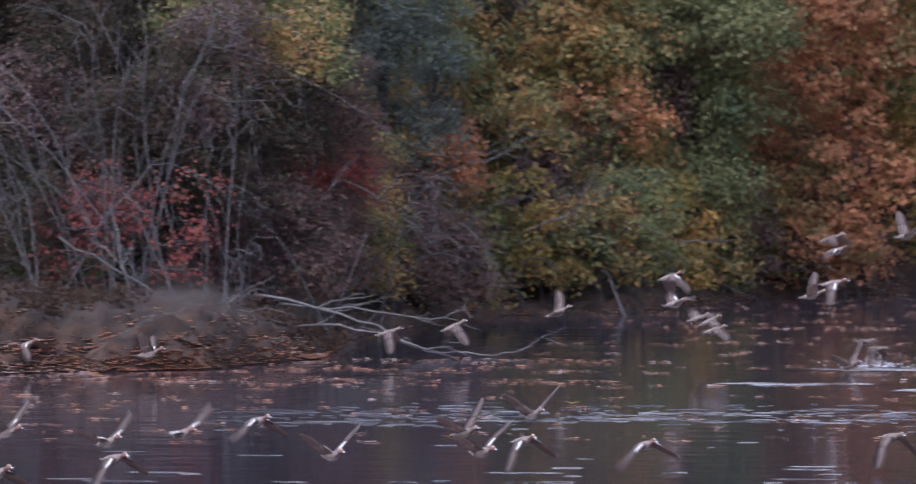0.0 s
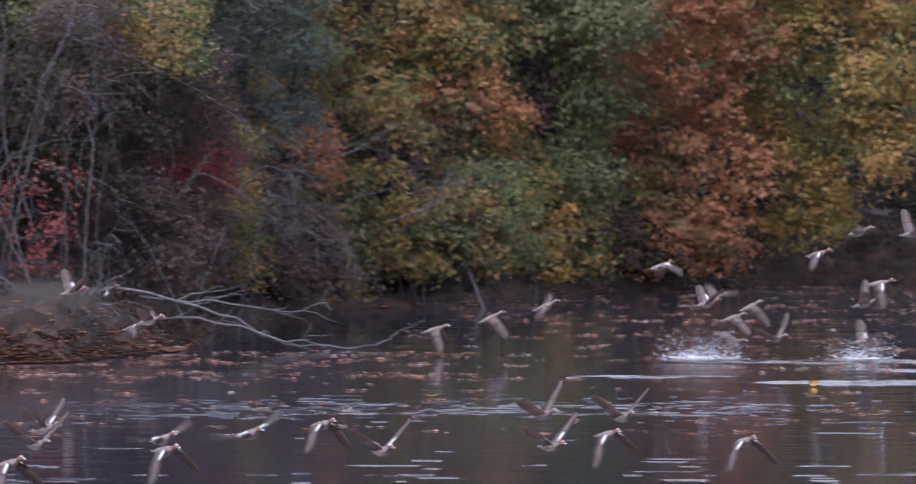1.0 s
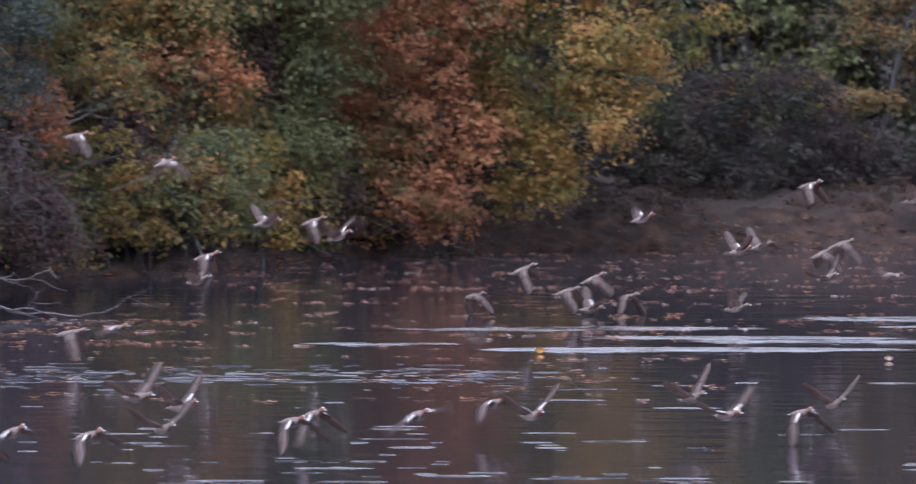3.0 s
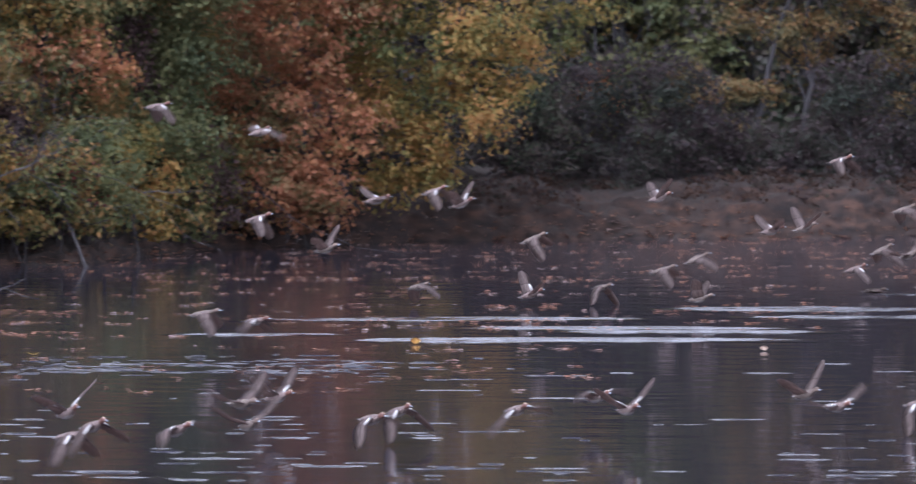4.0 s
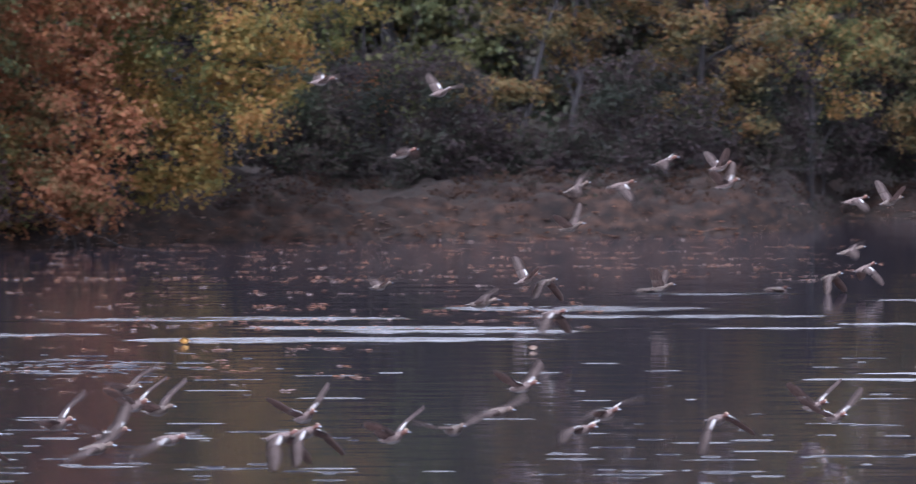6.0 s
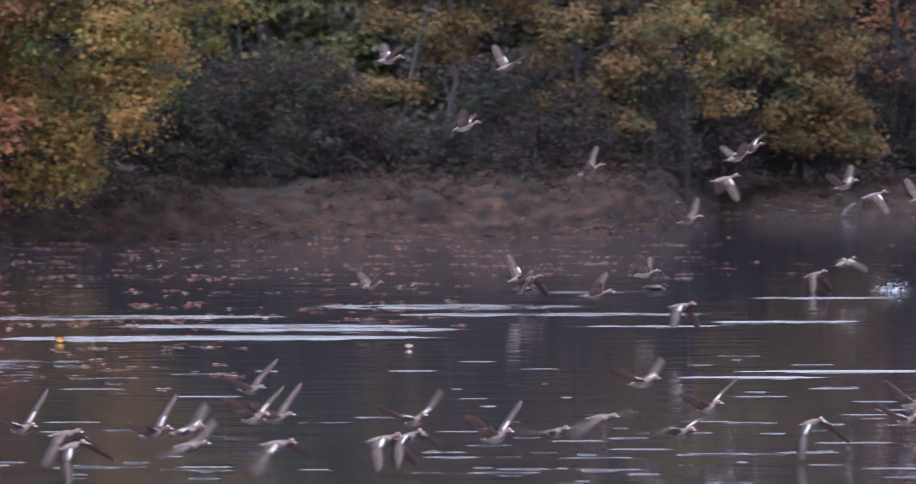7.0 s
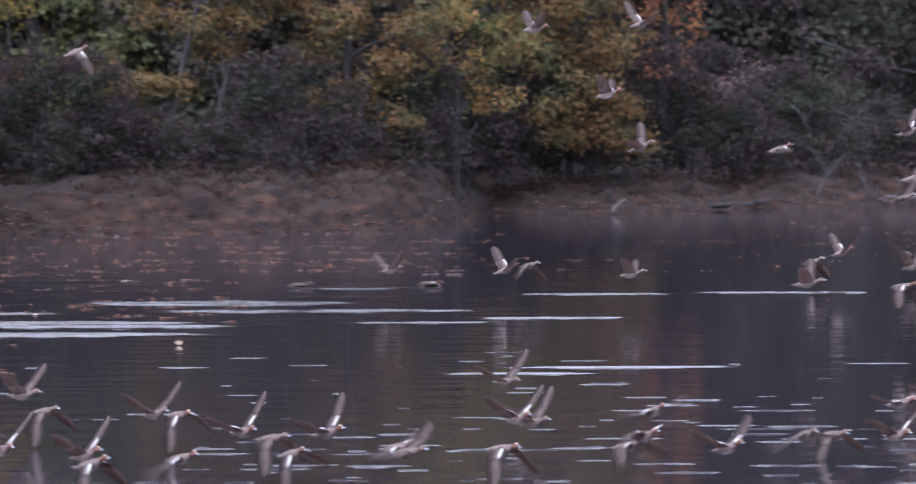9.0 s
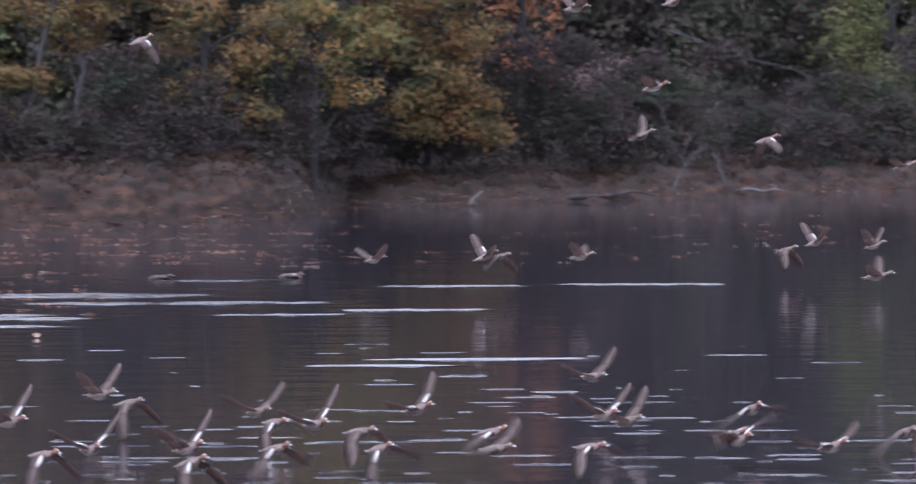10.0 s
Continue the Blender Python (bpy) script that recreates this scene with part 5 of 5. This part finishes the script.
    fly(drake, 125.2, 0.473, 8, 90, -11, 14, -5, [(0, -8.66, 0.45), (0.5, -8.09, 0.72), (1, -7.43, 0.93), (1.5, -6.78, 1.10), (2, -6.07, 1.24), (2.5, -5.31, 1.33), (3, -4.55, 1.53), (4.5, -2.24, 2.39), (5, -1.46, 2.71), (5.5, -0.58, 3.02), (7, 1.92, 3.79), (7.5, 2.73, 3.96), (8, 3.55, 4.11), (8.5, 4.35, 4.25), (9, 5.18, 4.35), (10, 6.83, 4.33)])
    fly(hen, 126.5, 0.486, 5, 90, -33, 13, 13, [(0, -11.55, 0.45), (1.5, -8.07, 0.45), (2, -6.91, 0.52), (2.5, -5.76, 0.74), (3, -4.61, 1.04), (4.5, -1.33, 1.60), (5, -0.28, 1.73), (5.5, 0.72, 1.81), (7, 3.88, 1.97), (7.5, 4.86, 2.04), (8, 5.83, 2.15), (8.5, 6.81, 2.24), (9, 7.76, 2.33), (10, 9.69, 2.33)])
    fly(hen, 113.6, 0.478, 8, 90, -10, 8, 7, [(0, -12.49, 0.45), (2.5, -6.86, 0.45), (3, -5.73, 0.61), (4.5, -2.35, 0.78), (5, -1.23, 0.75), (5.5, -0.12, 0.85), (7, 3.07, 1.07), (7.5, 4.04, 1.12), (8, 5.01, 1.12), (8.5, 5.96, 1.21), (9, 6.93, 1.21), (10, 8.78, 1.20)])
    fly(drake, 116.3, 0.491, 7, 270, -33, 6, -2, [(0, -12.52, 0.45), (2.5, -6.60, 0.45), (3, -5.35, 0.57), (4.5, -1.86, 0.51), (5, -0.66, 0.58), (5.5, 0.47, 0.63), (7, 3.81, 0.75), (7.5, 4.83, 0.86), (8, 5.81, 0.91), (8.5, 6.81, 1.00), (9, 7.76, 1.05), (10, 9.72, 1.05)])
    fly(hen, 134.6, 0.48, 8, 90, 36, 8, -6, [(0, -2.41, 0.29), (2, -2.41, 0.29), (2.5, -2.41, 0.12), (3, -2.20, 0.40), (4.5, -1.27, 0.39), (5, -0.87, 0.31), (5.5, -0.40, 0.41), (7, 1.10, 0.38), (7.5, 1.61, 0.62), (8, 2.15, 0.62), (8.5, 2.72, 0.66), (9, 3.28, 0.63), (10, 4.38, 0.68)])
    fly(drake, 134.9, 0.497, 5, 90, 25, 19, 13, [(0, -1.18, 0.12), (3, -1.18, 0.12), (4.5, -0.10, 0.32), (5, 0.41, 0.42), (5.5, 0.87, 0.52), (7, 2.40, 0.54), (7.5, 2.84, 0.55), (8, 3.30, 0.54), (8.5, 3.84, 0.61), (9, 4.29, 0.63), (10, 5.35, 0.73)])
    fly(hen, 135.2, 0.504, 5, 270, -41, 9, -5, [(0, -2.30, 0.12), (1.5, -2.30, 0.12), (2, -2.11, 0.55), (2.5, -1.70, 0.64), (3, -0.85, 0.37), (4.5, 0.26, 0.35), (5, 0.66, 0.29), (5.5, 1.08, 0.39), (7, 2.50, 0.50), (7.5, 2.97, 0.48), (8, 3.51, 0.59), (8.5, 3.95, 0.63), (9, 4.49, 0.70), (10, 5.48, 0.72)])
    fly(hen, 128.9, 0.476, 8, 90, -21, 20, 22, [(0, -5.08, 1.10), (0.5, -4.53, 1.03), (1, -3.96, 1.07), (1.5, -3.44, 1.07), (2, -2.86, 1.02), (2.5, -2.33, 1.05), (3, -1.77, 1.15), (4.5, 0.01, 1.80), (5, 0.61, 2.02), (5.5, 1.21, 2.31), (7, 3.02, 2.88), (7.5, 3.63, 2.97), (8, 4.26, 3.08), (8.5, 4.89, 3.17), (9, 5.47, 3.27), (10, 6.72, 3.34)])
    fly(hen, 131.0, 0.491, 5, 90, -13, 10, -4, [(0, -1.12, 0.12), (1, -1.12, 0.12), (1.5, -1.00, 0.24), (2, -0.58, 0.48), (2.5, -0.26, 0.51), (3, 0.09, 0.31), (4.5, 1.25, 0.31), (5, 1.64, 0.50), (5.5, 2.08, 0.44), (7, 3.50, 0.76), (7.5, 3.99, 0.70), (8, 4.45, 0.72), (8.5, 4.94, 0.68), (9, 5.39, 0.69), (10, 6.19, 0.88)])
    fly(drake, 130.1, 0.481, 8, 180, 27, 14, -5, [(0, -4.11, 1.75), (0.5, -3.53, 1.80), (1, -2.96, 1.82), (1.5, -2.48, 1.88), (2, -1.92, 1.96), (2.5, -1.31, 2.09), (3, -0.73, 2.12), (4.5, 1.15, 2.51), (5, 1.79, 2.66), (5.5, 2.43, 2.82), (7, 4.30, 3.11), (7.5, 4.91, 3.14), (8, 5.51, 3.17), (8.5, 6.09, 3.21), (9, 6.68, 3.21), (10, 7.81, 3.23)])
    fly(hen, 131.6, 0.487, 1, 270, -11, 14, 12, [(0, -6.57, 0.59), (0.5, -5.78, 0.50), (1, -4.93, 0.50), (1.5, -4.14, 0.51), (2, -3.26, 0.53), (2.5, -2.21, 0.66), (3, -1.39, 0.61), (4.5, 1.52, 1.04), (5, 2.40, 1.18), (5.5, 3.30, 1.24), (10, 11.30, 1.24)])
    fly(hen, 131.5, 0.484, 1, 270, 20, 20, 8, [(0, -6.00, 0.71), (0.5, -5.22, 0.70), (1, -4.44, 0.74), (1.5, -3.68, 0.68), (2, -2.86, 0.81), (2.5, -1.98, 0.84), (3, -1.16, 0.87), (4.5, 1.89, 1.16), (5, 2.89, 1.24), (5.5, 3.91, 1.42), (10, 13.02, 1.42)])
    fly(drake, 128.0, 0.479, 2, 90, 27, 10, 3, [(0, -4.06, 1.30), (0.5, -3.30, 1.29), (1, -2.55, 1.16), (1.5, -1.94, 1.28), (2, -1.27, 1.45), (2.5, -0.55, 1.48), (3, 0.12, 1.55), (4.5, 2.17, 1.88), (5, 2.84, 2.02), (5.5, 3.56, 2.22), (7, 5.49, 2.41), (7.5, 6.11, 2.45), (8, 6.73, 2.56), (8.5, 7.27, 2.59), (9, 7.84, 2.68), (10, 9.44, 2.68)])
    fly(hen, 132.3, 0.49, 5, 90, 33, 13, 6, [(0, -3.86, 0.85), (0.5, -3.10, 0.85), (1, -2.47, 1.12), (1.5, -1.76, 1.24), (2, -1.14, 1.25), (2.5, -0.42, 1.40), (3, 0.30, 1.50), (4.5, 2.51, 1.78), (5, 3.21, 1.92), (5.5, 3.89, 2.16), (7, 5.90, 2.24), (10, 10.70, 2.24)])
    fly(hen, 131.8, 0.49, 1, 270, 36, 18, 6, [(0, -3.76, 0.81), (0.5, -2.99, 0.81), (1, -2.17, 0.96), (1.5, -1.46, 1.03), (2, -0.89, 1.38), (2.5, -0.01, 1.36), (3, 0.84, 1.37), (4.5, 3.25, 1.21), (10, 12.20, 1.21)])
    fly(hen, 127.7, 0.482, 2, 270, 32, 12, 2, [(0, -3.72, 0.79), (0.5, -3.04, 0.79), (1, -2.32, 0.89), (1.5, -1.69, 0.78), (2, -0.60, 1.35), (2.5, 0.20, 1.50), (3, 1.02, 1.70), (4.5, 3.43, 2.27), (10, 12.31, 2.27)])
    fly(hen, 132.2, 0.484, 1, 90, -5, 14, 13, [(0, -2.86, 1.33), (0.5, -2.02, 1.20), (1, -1.17, 1.01), (1.5, -0.38, 0.89), (2, 0.40, 0.78), (10, 13.20, 0.78)])
    fly(drake, 127.5, 0.478, 1, 270, -17, 8, 19, [(0, -2.68, 1.72), (0.5, -1.87, 1.65), (1, -1.04, 1.58), (1.5, -0.23, 1.47), (10, 13.70, 1.47)])
    fly(drake, 132.6, 0.481, 2, 270, -24, 13, 3, [(0, -2.66, 2.21), (0.5, -2.18, 2.04), (1, -1.58, 2.00), (1.5, -1.05, 2.09), (2, -0.50, 2.34), (2.5, 0.09, 2.51), (3, 0.73, 2.73), (4.5, 2.79, 3.14), (5, 3.50, 3.27), (5.5, 4.20, 3.45), (10, 11.40, 3.45)])
    fly(hen, 127.7, 0.495, 1, 90, 27, 8, 12, [(0, -2.04, 2.64), (0.5, -1.41, 2.56), (1, -0.76, 2.54), (1.5, -0.18, 2.52), (2, 0.60, 2.49), (10, 13.40, 2.49)])
    fly(hen, 127.6, 0.489, 0, 90, -45, 12, 18, [(0, -2.53, 0.12), (0.5, -2.15, 0.51), (1, -1.94, 0.49), (1.5, -1.56, 0.61), (2, -0.75, 0.84), (2.5, 0.07, 0.95), (3, 0.89, 1.05), (4.5, 3.63, 1.36), (10, 13.42, 1.36)])
    fly(hen, 141.4, 0.497, 7, 270, -28, 14, 3, [(0, 2.84, 0.12), (4.5, 2.84, 0.12), (5, 3.19, 0.20), (5.5, 3.61, 0.33), (7, 4.98, 0.35), (7.5, 5.50, 0.42), (8, 5.99, 0.45), (8.5, 6.48, 0.52), (9, 6.97, 0.55), (10, 7.98, 0.63)])
    fly(drake, 142.0, 0.474, 5, 270, 33, 16, 6, [(0, 1.45, 0.56), (3, 1.45, 0.56), (4.5, 2.84, 0.45), (5, 3.37, 0.43), (5.5, 3.86, 0.47), (7, 5.24, 0.59), (7.5, 5.73, 0.65), (8, 6.23, 0.65), (8.5, 6.72, 0.75), (9, 7.23, 0.74), (10, 8.24, 0.78)])
    fly(drake, 128.7, 0.489, 9, 270, 37, 17, 16, [(0, -15.69, 4.95), (8, -1.27, 4.95), (8.5, -0.40, 5.07), (9, 0.53, 5.14), (10, 2.34, 5.21)])
    fly(hen, 142.0, 0.503, 10, 90, -26, 16, 1, [(0, 7.50, 0.19), (8.5, 7.50, 0.19), (9, 7.84, 0.44), (10, 8.75, 0.71)])
    fly(hen, 129.5, 0.487, 10, 180, -17, 15, -3, [(0, -2.70, 2.53), (8.5, 7.50, 2.53), (9, 7.84, 2.65), (10, 9.01, 2.72)])
    # the two models fly outside the view with the flock
    for model, z in ((drake, 2.0), (hen, 2.6)):
        walk(model, [(0.0, pose(-32, 128, z, 0, -8, -12)), (10.0, pose(-24, 128, z, 0, -8, -12))])
    for b0, b1, d, model in ((2.55, 2.86, 141.5, hen), (3.4, 3.64, 142.5, drake), (2.3, 2.5, 141.8, hen)):
        bird = swimmer(model, 0, 0)
        a, c = at(b0, d, 0.028), at(b1, d, 0.028)
        walk(bird, [(0.0, pose(a.x, a.y, a.z, 0, -3, 8)), (10.0, pose(c.x, c.y, c.z, 0, -3, 8))])
    burst(-2.62, 130.5, 0.45, 2.75, splash(1.3, 0.95, 1050, 1), 0.9)
    burst(-2.35, 130.0, 0.0, 1.9, splash(1.4, 0.4, 220, 2), 0.6)
    burst(-1.2, 130.0, 1.0, 2.8, splash(1.05, 0.85, 850, 3), 0.8)
    burst(5.65, 142.0, 6.9, 7.7, splash(0.7, 0.5, 400, 4), 0.6)


motions()
